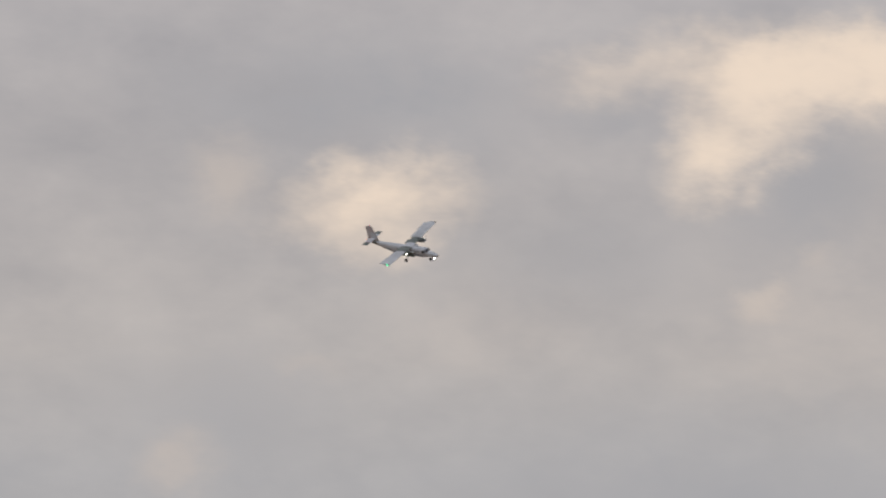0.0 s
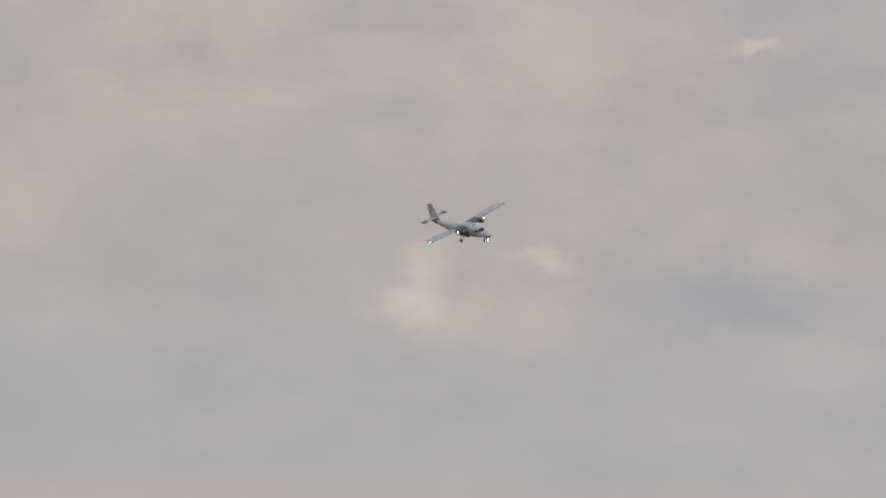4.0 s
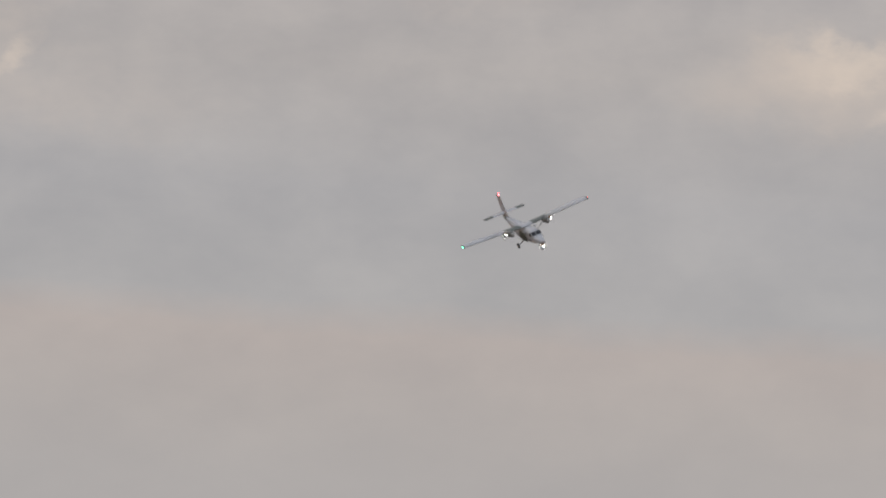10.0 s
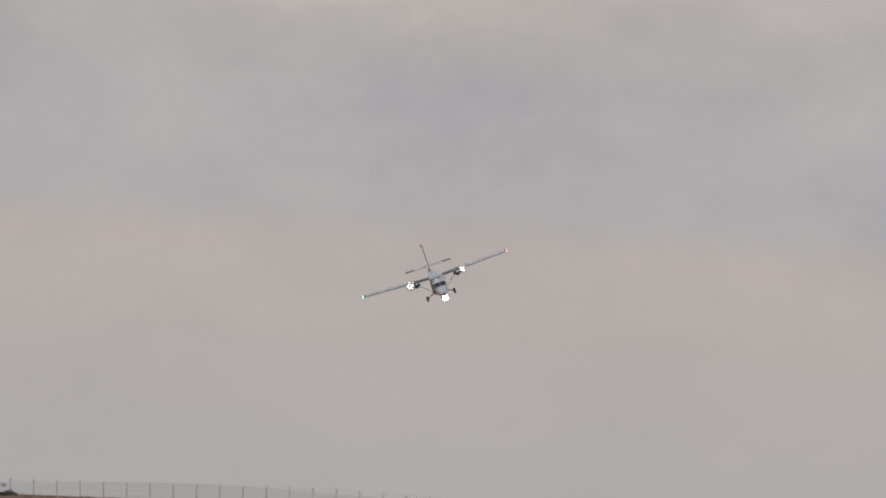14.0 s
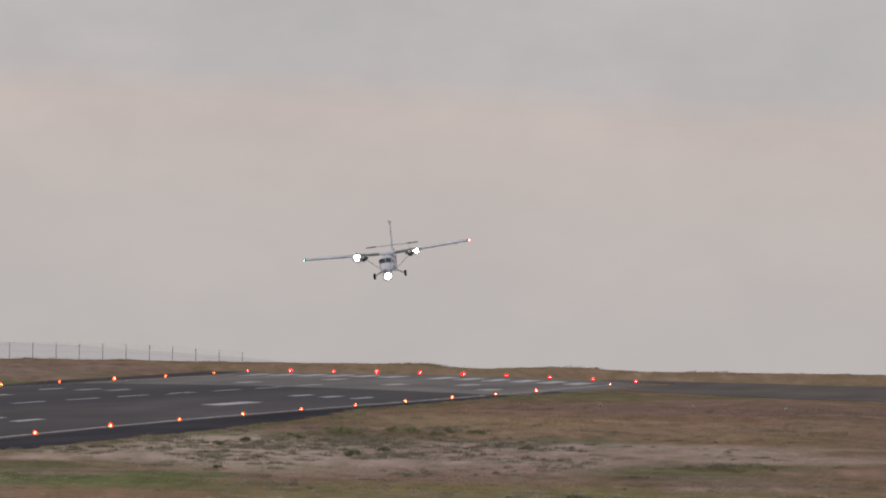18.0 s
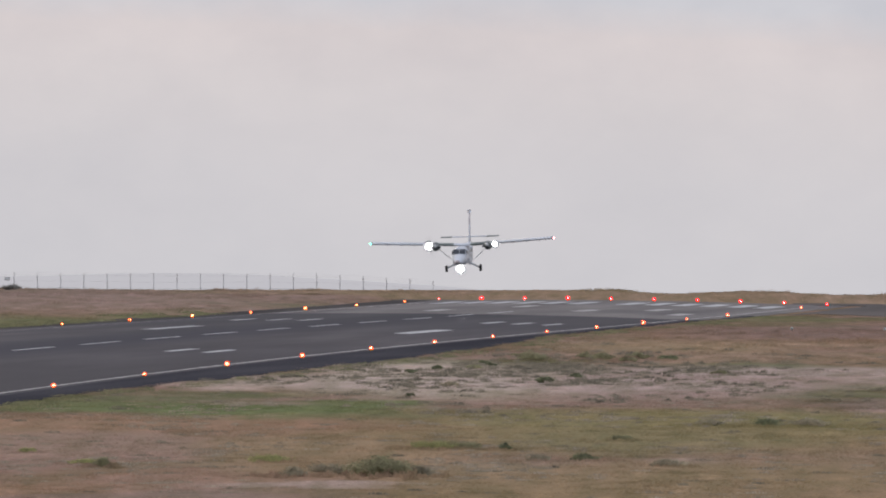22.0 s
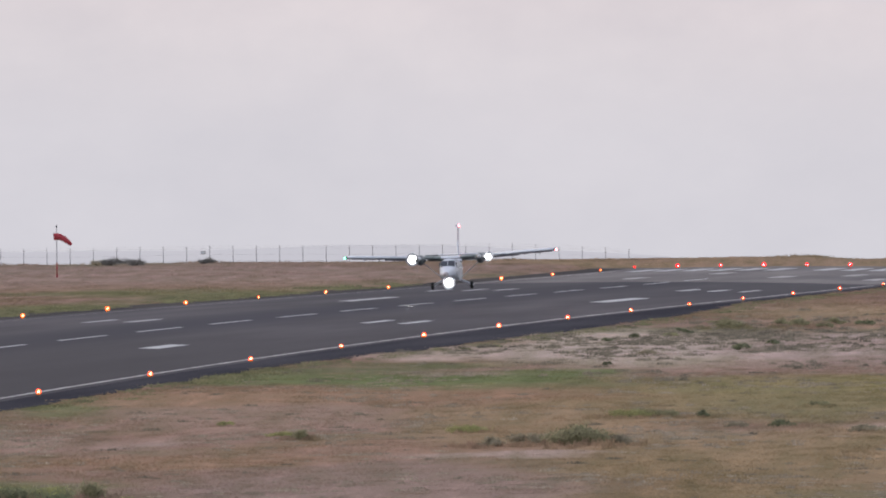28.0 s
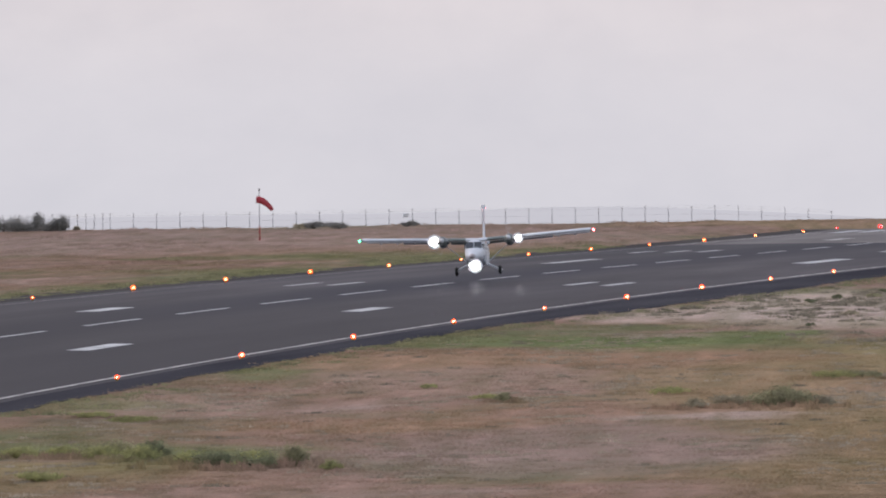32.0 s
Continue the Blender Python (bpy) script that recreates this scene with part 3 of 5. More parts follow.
def asphalt_material(name, base, light, rubber=0.0, sheen=0.04, rough=0.7):
    m, n, l, b = nodes_of(name)
    uv = n.new("ShaderNodeUVMap")
    uv.uv_map = "plan"
    def plan_noise(scale, detail, stretch):
        mp, nz = n.new("ShaderNodeMapping"), n.new("ShaderNodeTexNoise")
        mp.inputs["Scale"].default_value = stretch
        l.new(uv.outputs[0], mp.inputs["Vector"])
        l.new(mp.outputs[0], nz.inputs["Vector"])
        nz.inputs["Scale"].default_value, nz.inputs["Detail"].default_value = scale, detail
        return nz
    lanes = plan_noise(0.16, 4, (0.05, 1, 1))
    c1 = ramp(n, [(0.32, base), (0.68, light)])
    l.new(lanes.outputs["Fac"], c1.inputs["Fac"])
    col = c1.outputs["Color"]
    patchy = plan_noise(0.05, 5, (0.25, 1, 1))
    c2 = ramp(n, [(0.35, (0.84, 0.84, 0.86)), (0.65, (1.12, 1.1, 1.08))])
    l.new(patchy.outputs["Fac"], c2.inputs["Fac"])
    col = mix(n, l, 1.0, col, c2.outputs["Color"], "MULTIPLY")
    grain = plan_noise(2.4, 3, (0.3, 1, 1))
    c3 = ramp(n, [(0.3, (0.88, 0.88, 0.88)), (0.7, (1.1, 1.1, 1.1))])
    l.new(grain.outputs["Fac"], c3.inputs["Fac"])
    col = mix(n, l, 1.0, col, c3.outputs["Color"], "MULTIPLY")
    if rubber:
        # tyre marks down the middle
        sp = n.new("ShaderNodeSeparateXYZ")
        l.new(uv.outputs[0], sp.inputs[0])
        d = n.new("ShaderNodeMath")
        d.operation = "ADD"
        d.inputs[1].default_value = 25.5
        l.new(sp.outputs["Y"], d.inputs[0])
        ab = n.new("ShaderNodeMath")
        ab.operation = "ABSOLUTE"
        l.new(d.outputs[0], ab.inputs[0])
        rr = ramp(n, [(0.0, (rubber,) * 3), (0.35, (rubber * 0.8,) * 3), (0.75, (0, 0, 0))])
        mr = n.new("ShaderNodeMapRange")
        mr.inputs["From Max"].default_value = 11.0
        l.new(ab.outputs[0], mr.inputs["Value"])
        l.new(mr.outputs[0], rr.inputs["Fac"])
        col = mix(n, l, rr.outputs["Color"], col, (0.022, 0.022, 0.032))
        # a strip of newer asphalt along the near edge
        fresh = n.new("ShaderNodeMapRange")
        fresh.inputs["From Min"].default_value, fresh.inputs["From Max"].default_value, fresh.inputs["To Max"].default_value = -9.0, -6.0, 0.15
        l.new(sp.outputs["Y"], fresh.inputs["Value"])
        col = mix(n, l, fresh.outputs[0], col, (0.032, 0.028, 0.029))
        # a stretch of newer asphalt before the old end
        newer = n.new("ShaderNodeMapRange")
        newer.inputs["From Min"].default_value, newer.inputs["From Max"].default_value, newer.inputs["To Max"].default_value = 60.0, 170.0, 0.55
        l.new(sp.outputs["X"], newer.inputs["Value"])
        col = mix(n, l, newer.outputs[0], col, (0.034, 0.032, 0.037))
        # and a darker stretch past the touchdown zone
        worn = n.new("ShaderNodeMapRange")
        worn.inputs["From Min"].default_value, worn.inputs["From Max"].default_value, worn.inputs["To Max"].default_value = -120.0, -320.0, 0.7
        l.new(sp.outputs["X"], worn.inputs["Value"])
        col = mix(n, l, worn.outputs[0], col, (0.038, 0.033, 0.032))
    if rubber:
        # a bluish bitumen
        col = mix(n, l, 1.0, col, (0.97, 0.98, 1.09), "MULTIPLY")
    l.new(col, b.inputs["Base Color"])
    b.inputs["Roughness"].default_value = rough
    b.inputs["Specular IOR Level"].default_value = sheen
    return m


def ragged_edge(s):
    """Where the grass has grown over the edge of the paving."""
    known = [(-900, 3.2), (-466, 3.6), (-316, 4.4), (-243, 6.6), (-149, 8.2), (-40, 7.6), (60, 4.0), (90, 2.2), (200, 2.0), (311, 1.7), (400, 1.5)]
    for (a, ca), (b, cb) in zip(known, known[1:]):
        if a <= s <= b:
            return ca + (cb - ca) * (s - a) / (b - a) + 0.8 * noise.noise((s * 0.05, 0, 4)) + 0.4 * noise.noise((s * 0.17, 0, 8))
    return 4.0


def slab(name, s0, s1, c0, c1, material, lift=0.0, thick=0.3, ds=10.0, dc=4.0, parent=None, label=""):
    """A stretch of paving that follows the runway's long and cross fall."""
    rim_at = c1 if callable(c1) else (lambda s: c1)
    ns, nc = max(1, math.ceil((s1 - s0) / ds)), max(1, math.ceil((rim_at(s0) - c0) / dc))
    top, uvs = [], []
    for i in range(ns + 1):
        for j in range(nc + 1):
            s = s0 + (s1 - s0) * i / ns
            c = c0 + (rim_at(s) - c0) * j / nc
            p = at(s, c)
            top.append((p.x, p.y, surface(s, c) + lift))
            uvs.append((s, c))
    k = nc + 1
    faces = [(i * k + j, i * k + j + 1, (i + 1) * k + j + 1, (i + 1) * k + j) for i in range(ns) for j in range(nc)]
    rim = [j for j in range(k)] + [i * k + nc for i in range(1, ns + 1)] + [ns * k + j for j in range(nc - 1, -1, -1)] + [i * k for i in range(ns - 1, 0, -1)]
    low = len(top)
    verts = top + [(top[r][0], top[r][1], top[r][2] - thick) for r in rim]
    for a in range(len(rim)):
        b = (a + 1) % len(rim)
        faces.append((rim[a], low + a, low + b, rim[b]))
    ob = mesh_object(name, verts, [f[::-1] for f in faces], material, parent, label)
    lay = ob.data.uv_layers.new(name="plan")
    full = uvs + [uvs[r] for r in rim]
    for loop in ob.data.loops:
        lay.data[loop.index].uv = full[loop.vertex_index]
    return ob


def paving():
    run = slab("runway", -900, 312, FAR_EDGE + 5.5, 1.6, MAT["asphalt"])
    tagged(run, "dark asphalt runway with worn white markings", "runway", kind="structure")
    old = slab("runway_old_end", 312, RUNWAY_END, FAR_EDGE + 5.5, 2.0, MAT["old_asphalt"])
    tagged(old, "faded grey old asphalt at the runway end", "runway", kind="structure")
    far = slab("shoulder", -900, RUNWAY_END, FAR_EDGE, FAR_EDGE + 5.5, MAT["far_shoulder"], lift=-0.03)
    tagged(far, "dark asphalt runway shoulder beside dry grass", "shoulder", kind="structure")
    near = slab("shoulder_near", -900, 392, -0.75, ragged_edge, MAT["shoulder"], lift=0.012, ds=4.0)
    tagged(near, "dark asphalt runway shoulder along the grass", "shoulder", kind="structure")
    # turning place and taxiway off the threshold
    outline = TAXIWAY
    top = []
    for s, c in outline:
        p = at(s, c)
        top.append((p.x, p.y, surface(s, min(c, 0)) - 0.004 * max(0, c - NEAR_EDGE) + 0.015))
    n = len(top)
    verts = top + [(x, y, z - 0.3) for x, y, z in top]
    faces = [tuple(range(n))] + [(i, n + i, n + (i + 1) % n, (i + 1) % n) for i in range(n)]
    tw = mesh_object("taxiway", verts, [f[::-1] for f in faces], MAT["taxi_asphalt"])
    lay = tw.data.uv_layers.new(name="plan")
    for loop in tw.data.loops:
        lay.data[loop.index].uv = outline[loop.vertex_index % n]
    tagged(tw, "grey asphalt turning place leading off the runway end", "taxiway", kind="structure")
    # markings
    def stripe(name, s0, s1, c0, c1, owner, lift=0.014, mat="paint"):
        ob = slab(name, s0, s1, c0, c1, MAT[mat], lift, 0.01, 15, 4, owner)
        return ob
    for k in range(-9, 8):
        s = -22.0 + 49.8 * k
        stripe("centreline_stripe", s, s + 29.0, -24.21, -23.79, run if s < 300 else old)
    for c in (-1.15, -46.6):
        for k in range(-14, 5):
            stripe("edge_line", k * 60.0, k * 60.0 + 60.0, c - 0.155, c + 0.155, run, 0.034 if c > -20 else 0.014, "worn_paint" if c > -20 else "faint_paint")
        for k in range(5, 8):
            stripe("edge_line", k * 60.0 + 14, k * 60.0 + 72, c - 0.155, c + 0.155, old, 0.034, "worn_paint")
    for c in (-11.1, -9.4), (-35.3, -34.0):
        stripe("aiming_point_marking", 77, 123, *c, run)
    for c in (-13.2, -12.4), (-10.0, -9.2), (-36.9, -36.2), (-33.3, -32.5):
        stripe("touchdown_marking", -106, -84, *c, run)
    for c in (-13.8, -12.9), (-10.6, -9.8), (-7.4, -6.7), (-39.8, -39.0), (-36.0, -35.2), (-32.8, -32.0):
        stripe("touchdown_marking", 200, 222, *c, run)
    for c in (-13.6, -12.1), (-33.7, -31.9):
        stripe("touchdown_marking", -256, -236, *c, run)
        stripe("touchdown_marking", -405, -383, *c, run)
    for k in range(6):
        for c in (-4.5 - 3.3 * k, -43.5 + 3.3 * k):
            stripe("threshold_stripe", 474, 506, c - 0.9, c + 0.9, old)
    for s, c in ((352, -33), (372, -18), (356, -6), (402, -12), (420, -29)):
        stripe("faded_marking", s, s + 24, c - 0.8, c + 0.8, old, mat="worn_paint")


# ---- airfield lights ----
def edge_light(name, lens, bulb, label, group):
    ob = thing(name, Matrix(), label, "runway light", group)
    bm = bmesh.new()
    rod(bm, (0, 0, -0.30), (0, 0, -0.24), 0.16, 0.15, 12)
    part("base_plate", bm, MAT["dark_metal"], ob)
    bm = bmesh.new()
    rod(bm, (0, 0, -0.25), (0, 0, -0.09), 0.035, 0.05, 8)
    part("stem", bm, MAT["yellow_paint"], ob)
    bm = bmesh.new()
    rod(bm, (0, 0, -0.10), (0, 0, -0.05), 0.10, 0.13, 12)
    part("collar", bm, MAT["yellow_paint"], ob)
    bm = bmesh.new()
    bmesh.ops.create_uvsphere(bm, u_segments=10, v_segments=6, radius=0.052, matrix=Matrix.Translation((0, 0, 0.04)))
    part("bulb", bm, bulb, ob, "small bright bulb", True)
    # lens enlarged round the bulb, its dim glow standing in for the halo
    bm = bmesh.new()
    bmesh.ops.create_uvsphere(bm, u_segments=14, v_segments=10, radius=0.125, matrix=Matrix.Translation((0, 0, 0.04)))
    part("lens", bm, lens, ob, "glowing tinted glass lens", True)
    return ob


def airfield_lights():
    rnd = random.Random(21)

    def place(first, made, s, c, low=1.05, high=1.75):
        p = at(s, c)
        m = Matrix.Translation((p.x, p.y, lamp_height(s, c) - 0.04))
        if not made:
            first.matrix_basis = m
            made.append(first)
        else:
            made.append(copy_thing(first, m))
            made[-1].scale = (rnd.uniform(low, high),) * 3
    amber = edge_light("runway_edge_light", MAT["amber_lens"], MAT["amber_bulb"], "small glowing amber runway edge light on a short stem", "lights along the runway edge")
    made = []
    for k in [i for i in range(-9, 9) if i != 7]:
        place(amber, made, 60.0 * k, 0.0)
    yellow = edge_light("runway_edge_light", MAT["yellow_lens"], MAT["yellow_bulb"], "small glowing yellow runway edge light on a short stem", "lights along the runway edge")
    made = []
    for k in range(-10, 4):
        place(yellow, made, 301.1 + 60.0 * k, -WIDTH)
    red = edge_light("runway_end_light", MAT["red_lens"], MAT["red_bulb"], "small glowing red runway end light on a short stem", "red lights across the runway end")
    made = []
    for k in range(10):
        place(red, made, 525.7, -WIDTH * (1 - k / 9), 1.5, 2.2)
    # unlit taxiway markers
    marker = thing("taxiway_marker", Matrix(), "small unlit pale taxiway marker standing in dry grass", "marker light", "taxiway markers")
    bm = bmesh.new()
    rod(bm, (0, 0, -0.1), (0, 0, 0.12), 0.05, 0.05)
    part("stem", bm, MAT["dark_metal"], marker)
    bm = bmesh.new()
    bmesh.ops.create_uvsphere(bm, u_segments=10, v_segments=6, radius=0.15, matrix=Matrix.Translation((0, 0, 0.2)))
    part("cap", bm, MAT["pale_cap"], marker, smooth=True)
    spots = [(22.3, 1652), (31.7, 1652), (41.1, 1651)]
    for i, (x, y) in enumerate(spots):
        m = Matrix.Translation((x, y, ground_height(x, y)))
        if i:
            copy_thing(marker, m)
        else:
            marker.matrix_basis = m


# ---- fence, windsock, shrubs ----
def perimeter_fence():
    ob = thing("perimeter_fence", Matrix(), "grey wire perimeter fence with slim posts along the crest", "fence")
    me = None
    spots = [(-110.2 + 2.98 * k, 2082.0) for k in range(32)] + [(-110.2 - 1.25 * k, 2084.5 + 3.0 * k) for k in range(1, 16)]
    spots.sort()
    tops = []
    for x, y in spots:
        z = ground_height(x, min(y, CREST)) - 0.15 - 0.9 * max(0, (x + 36) / 18.0) ** 1.5
        tops.append((x, y, z))
        if me is None:
            bm = bmesh.new()
            rod(bm, (0, 0, -1.2), (0, 0, 2.0), 0.05, 0.045, 6)
            rod(bm, (0, 0, 2.0), (0.0, -0.18, 2.28), 0.045, 0.03, 6)
            p = part("post", bm, MAT["fence_grey"], ob)
            me = p.data
        else:
            p = new("post", me)
            p.parent = ob
        p.location = (x, y, z)
    for h, r in ((0.35, 0.005), (1.15, 0.005), (1.95, 0.006), (2.25, 0.004)):
        bm = bmesh.new()
        for a, b in zip(tops, tops[1:]):
            rod(bm, (a[0], a[1], a[2] + h), (b[0], b[1], b[2] + h), r, r, 4)
        part("wire", bm, MAT["fence_grey"], ob)
    # notice board
    bm = bmesh.new()
    x, y = -72.3, 2081.7
    z = ground_height(x, CREST)
    box(bm, (x - 0.36, y - 0.03, z + 1.05), (x + 0.36, y, z + 1.5), 0.01)
    part("notice_board", bm, MAT["board_grey"], ob, "small grey notice board")


def windsock():
    x, y = -81.7, 1868.0
    z = ground_height(x, y)
    ob = thing("windsock", Matrix.Translation((x, y, z)), "red fabric windsock drooping from a slim banded mast in grass", "windsock")
    for i in range(4):
        bm = bmesh.new()
        rod(bm, (0, 0, 0.42 * i - 0.3 * (i == 0)), (0, 0, 0.42 * (i + 1)), 0.085, 0.085, 10)
        part("mast_band", bm, MAT["sock_red"] if i % 2 == 0 else MAT["mast_orange"], ob)
    bm = bmesh.new()
    rod(bm, (0, 0, 1.68), (0, 0, 5.75), 0.055, 0.045, 10)
    part("mast", bm, MAT["fence_grey"], ob, "pale grey mast")
    bm = bmesh.new()
    rod(bm, (0, 0, 5.72), (0, 0, 5.82), 0.10, 0.12, 10)
    bmesh.ops.create_uvsphere(bm, u_segments=10, v_segments=6, radius=0.11, matrix=Matrix.Translation((0, 0, 5.9)))
    part("obstruction_lamp", bm, MAT["dark_metal"], ob, smooth=True)
    # the sock: a tapering, sagging tube of cloth
    spine = [(-0.34, 4.66, 0.38), (0.0, 4.68, 0.40), (0.40, 4.60, 0.37), (0.78, 4.44, 0.33), (1.12, 4.20, 0.29), (1.42, 3.94, 0.24), (1.66, 3.68, 0.18)]
    bm = bmesh.new()
    rings = []
    for i, (px, pz, r) in enumerate(spine):
        nx, nz = (spine[min(i + 1, 6)][0] - spine[max(i - 1, 0)][0], spine[min(i + 1, 6)][1] - spine[max(i - 1, 0)][1])
        q = math.hypot(nx, nz)
        nx, nz = nx / q, nz / q
        rings.append([(px - nz * r * math.cos(a), r * math.sin(a) * 0.9, pz + nx * r * math.cos(a) * (1 + 0.05 * math.sin(5 * a + i))) for a in [2 * math.pi * k / 14 for k in range(14)]])
    loft(bm, rings)
    sock = part("sock", bm, MAT["sock_red"], ob, "red sagging fabric sock", True)
    bm = bmesh.new()
    rod(bm, (0, 0, 4.74), (-0.30, 0, 4.74), 0.03, 0.03, 6)
    rod(bm, (-0.30, 0, 4.30), (-0.30, 0, 5.16), 0.03, 0.03, 6)
    part("swivel_frame", bm, MAT["dark_metal"], ob)
    return sock


def soften(ob, lift):
    """Leaves shade like the round mass that they make up."""
    co = [v.co for v in ob.data.vertices]
    mid = sum(co, Vector()) / len(co)
    ob.data.normals_split_custom_set_from_vertices([((c - mid).normalized() * 0.3 + Vector((0, -0.25, lift))).normalized() for c in co])


def leaf_cloud(bm, rnd, w, h, count, leaf):
    """Many small leaves in an uneven, rounded mass with loose outer sprays."""
    lobes = []
    for _ in range(11):
        a, q = rnd.uniform(0, 2 * math.pi), rnd.random() ** 0.6
        lobes.append((0.36 * w * q * math.cos(a), 0.36 * w * q * math.sin(a), h * rnd.uniform(0.22, 0.70) * (1 - 0.45 * q), rnd.uniform(0.15, 0.25)))
    for _ in range(count):
        lx, ly, lz, lr = rnd.choice(lobes)
        d = Vector((rnd.gauss(0, 1), rnd.gauss(0, 1), rnd.gauss(0, 1))).normalized() * (rnd.uniform(0.3, 1.05) if rnd.random() < 0.86 else rnd.uniform(1.0, 1.5))
        z = lz + d.z * lr * 1.35 * h
        if z < 0.02:
            z = rnd.uniform(0.02, 0.25) * h
        k = 0.72 + 0.28 * min(1, z / (0.4 * h))
        c = Vector(((lx + d.x * lr * w) * k, (ly + d.y * lr * w) * k, z))
        u = Vector((rnd.gauss(0, 1), rnd.gauss(0, 1), rnd.gauss(0, 1.3))).normalized()
        v = u.orthogonal().normalized()
        s = leaf * rnd.uniform(0.6, 1.4)
        q = [c + u * s, c + v * s * 0.45, c - u * s, c - v * s * 0.45]
        if u.cross(v).y > 0:
            q.reverse()
        bm.faces.new([bm.verts.new(p) for p in q])


def shrub(name, x, y, w, h, mat, label, seed, category="shrub", group="", leaf=0.07, count=420):
    rnd = random.Random(seed)
    ob = thing(name, Matrix.Translation((x, y, ground_height(x, y) - 0.03)), label, category, group)
    bm = bmesh.new()
    for _ in range(6):
        e = (rnd.uniform(-0.3, 0.3) * w, rnd.uniform(-0.2, 0.2) * w, rnd.uniform(0.3, 0.55) * h)
        mid = (e[0] * 0.4 + rnd.uniform(-0.04, 0.04) * w, e[1] * 0.4, e[2] * 0.55)
        rod(bm, (0, 0, -0.05), mid, 0.016 * h + 0.006, 0.010 * h + 0.004, 5)
        rod(bm, mid, e, 0.010 * h + 0.004, 0.004, 5)
    part("stems", bm, MAT["twig"], ob)
    bm = bmesh.new()
    leaf_cloud(bm, rnd, w * 1.1, h, int(count * 6), leaf * 1.05)
    me = bpy.data.meshes.new("foliage")
    bm.to_mesh(me)
    bm.free()
    me.materials.append(MAT[mat])
    fol = new("foliage", me)
    fol.parent = ob
    soften(fol, 1.0)
    SHRUB_FEET.append((x, y, w, h))
    return ob


SHRUB_FEET = []


def shrubs():
    shrub("shrub", -10.7, 914.0, 3.9, 1.35, "bush_green", "rounded dull-green shrub in dry grass", 3, "shrub", "", 0.080, 640)
    shrub("shrub", -13.7, 918.0, 3.0, 0.85, "scrub_brown", "low brown scrub beside a green shrub", 4, "shrub", "", 0.055, 420)
    shrub("shrub", -15.7, 914.0, 1.9, 0.7, "scrub_brown", "low brown scrub in dry grass", 5, "shrub", "", 0.055, 420)
    shrub("shrub", -8.6, 915.0, 1.8, 0.8, "scrub_brown", "low brown scrub beside a green shrub", 6, "shrub", "", 0.055, 420)
    shrub("shrub", -33.3, 799.0, 1.5, 1.45, "bush_green", "rounded green shrub in low dry grass", 7, "shrub", "", 0.055, 420)
    shrub("shrub", -35.3, 797.0, 2.5, 1.30, "bush_dark", "spreading dark-green shrub in low dry grass", 8, "shrub", "", 0.055, 420)
    shrub("shrub", -37.2, 793.0, 2.7, 1.35, "bush_dark", "spreading dark-green shrub in low dry grass", 9, "shrub", "", 0.055, 420)
    shrub("shrub", -41.1, 814.0, 1.9, 1.45, "bush_dark", "rounded dark-green shrub in low dry grass", 10, "shrub", "", 0.055, 420)
    shrub("shrub", -44.0, 823.0, 2.8, 1.15, "bush_green", "low green shrub in low dry grass", 11, "shrub", "", 0.055, 420)
    shrub("shrub", -49.0, 832.0, 1.73, 0.46, "weed", "low green weeds in low dry grass", 12, "shrub", "", 0.055, 420)
    shrub("shrub", -27.0, 934.0, 0.84, 0.45, "bush_green", "small green shrub in dry grass", 13, "shrub", "", 0.055, 420)
    shrub("shrub", -32.4, 969.0, 1.01, 0.40, "weed", "small weed clump in dry grass", 14, "shrub", "", 0.055, 420)
    shrub("shrub", -3.2, 1347.0, 2.7, 1.05, "bush_green", "low green shrub on pale soil", 15, "shrub", "shrubs on the bare soil", 0.055, 420)
    shrub("shrub", 2.4, 1350.0, 2.3, 0.85, "bush_green", "low green shrub on pale soil", 16, "shrub", "shrubs on the bare soil", 0.055, 420)
    shrub("shrub", -7.7, 1283.0, 1.34, 0.62, "bush_green", "low green shrub on pale soil", 17, "shrub", "shrubs on the bare soil", 0.055, 420)
    shrub("shrub", -2.0, 1209.0, 1.3, 0.75, "bush_dark", "small dark shrub on pale bare soil", 18, "shrub", "shrubs on the bare soil", 0.080, 420)
    shrub("shrub", -6.4, 1294.0, 0.99, 0.54, "bush_dark", "small dark shrub on pale bare soil", 19, "shrub", "shrubs on the bare soil", 0.055, 420)
    shrub("shrub", -10.6, 1282.0, 0.89, 0.53, "bush_dark", "small dark shrub on pale bare soil", 20, "shrub", "shrubs on the bare soil", 0.055, 420)
    shrub("shrub", 0.3, 1238.0, 1.03, 0.52, "bush_dark", "small dark shrub on pale bare soil", 21, "shrub", "shrubs on the bare soil", 0.055, 420)
    shrub("shrub", -11.5, 1150.0, 0.64, 0.48, "bush_dark", "small dark shrub on pale bare soil", 22, "shrub", "shrubs on the bare soil", 0.055, 420)
    shrub("shrub", -4.4, 1371.0, 1.43, 0.48, "bush_green", "low green shrub on pale soil", 23, "shrub", "shrubs on the bare soil", 0.055, 420)
    shrub("shrub", 25.1, 1181.0, 2.87, 0.82, "scrub_brown", "low dark scrub in dry grass", 24, "shrub", "scrub in the dry grass", 0.055, 420)
    shrub("shrub", 22.5, 1185.0, 2.06, 0.49, "scrub_brown", "low dark scrub in dry grass", 25, "shrub", "scrub in the dry grass", 0.055, 420)
    shrub("shrub", 26.4, 1062.0, 3.32, 0.59, "scrub_brown", "low dark scrub in dry grass", 26, "shrub", "scrub in the dry grass", 0.055, 420)
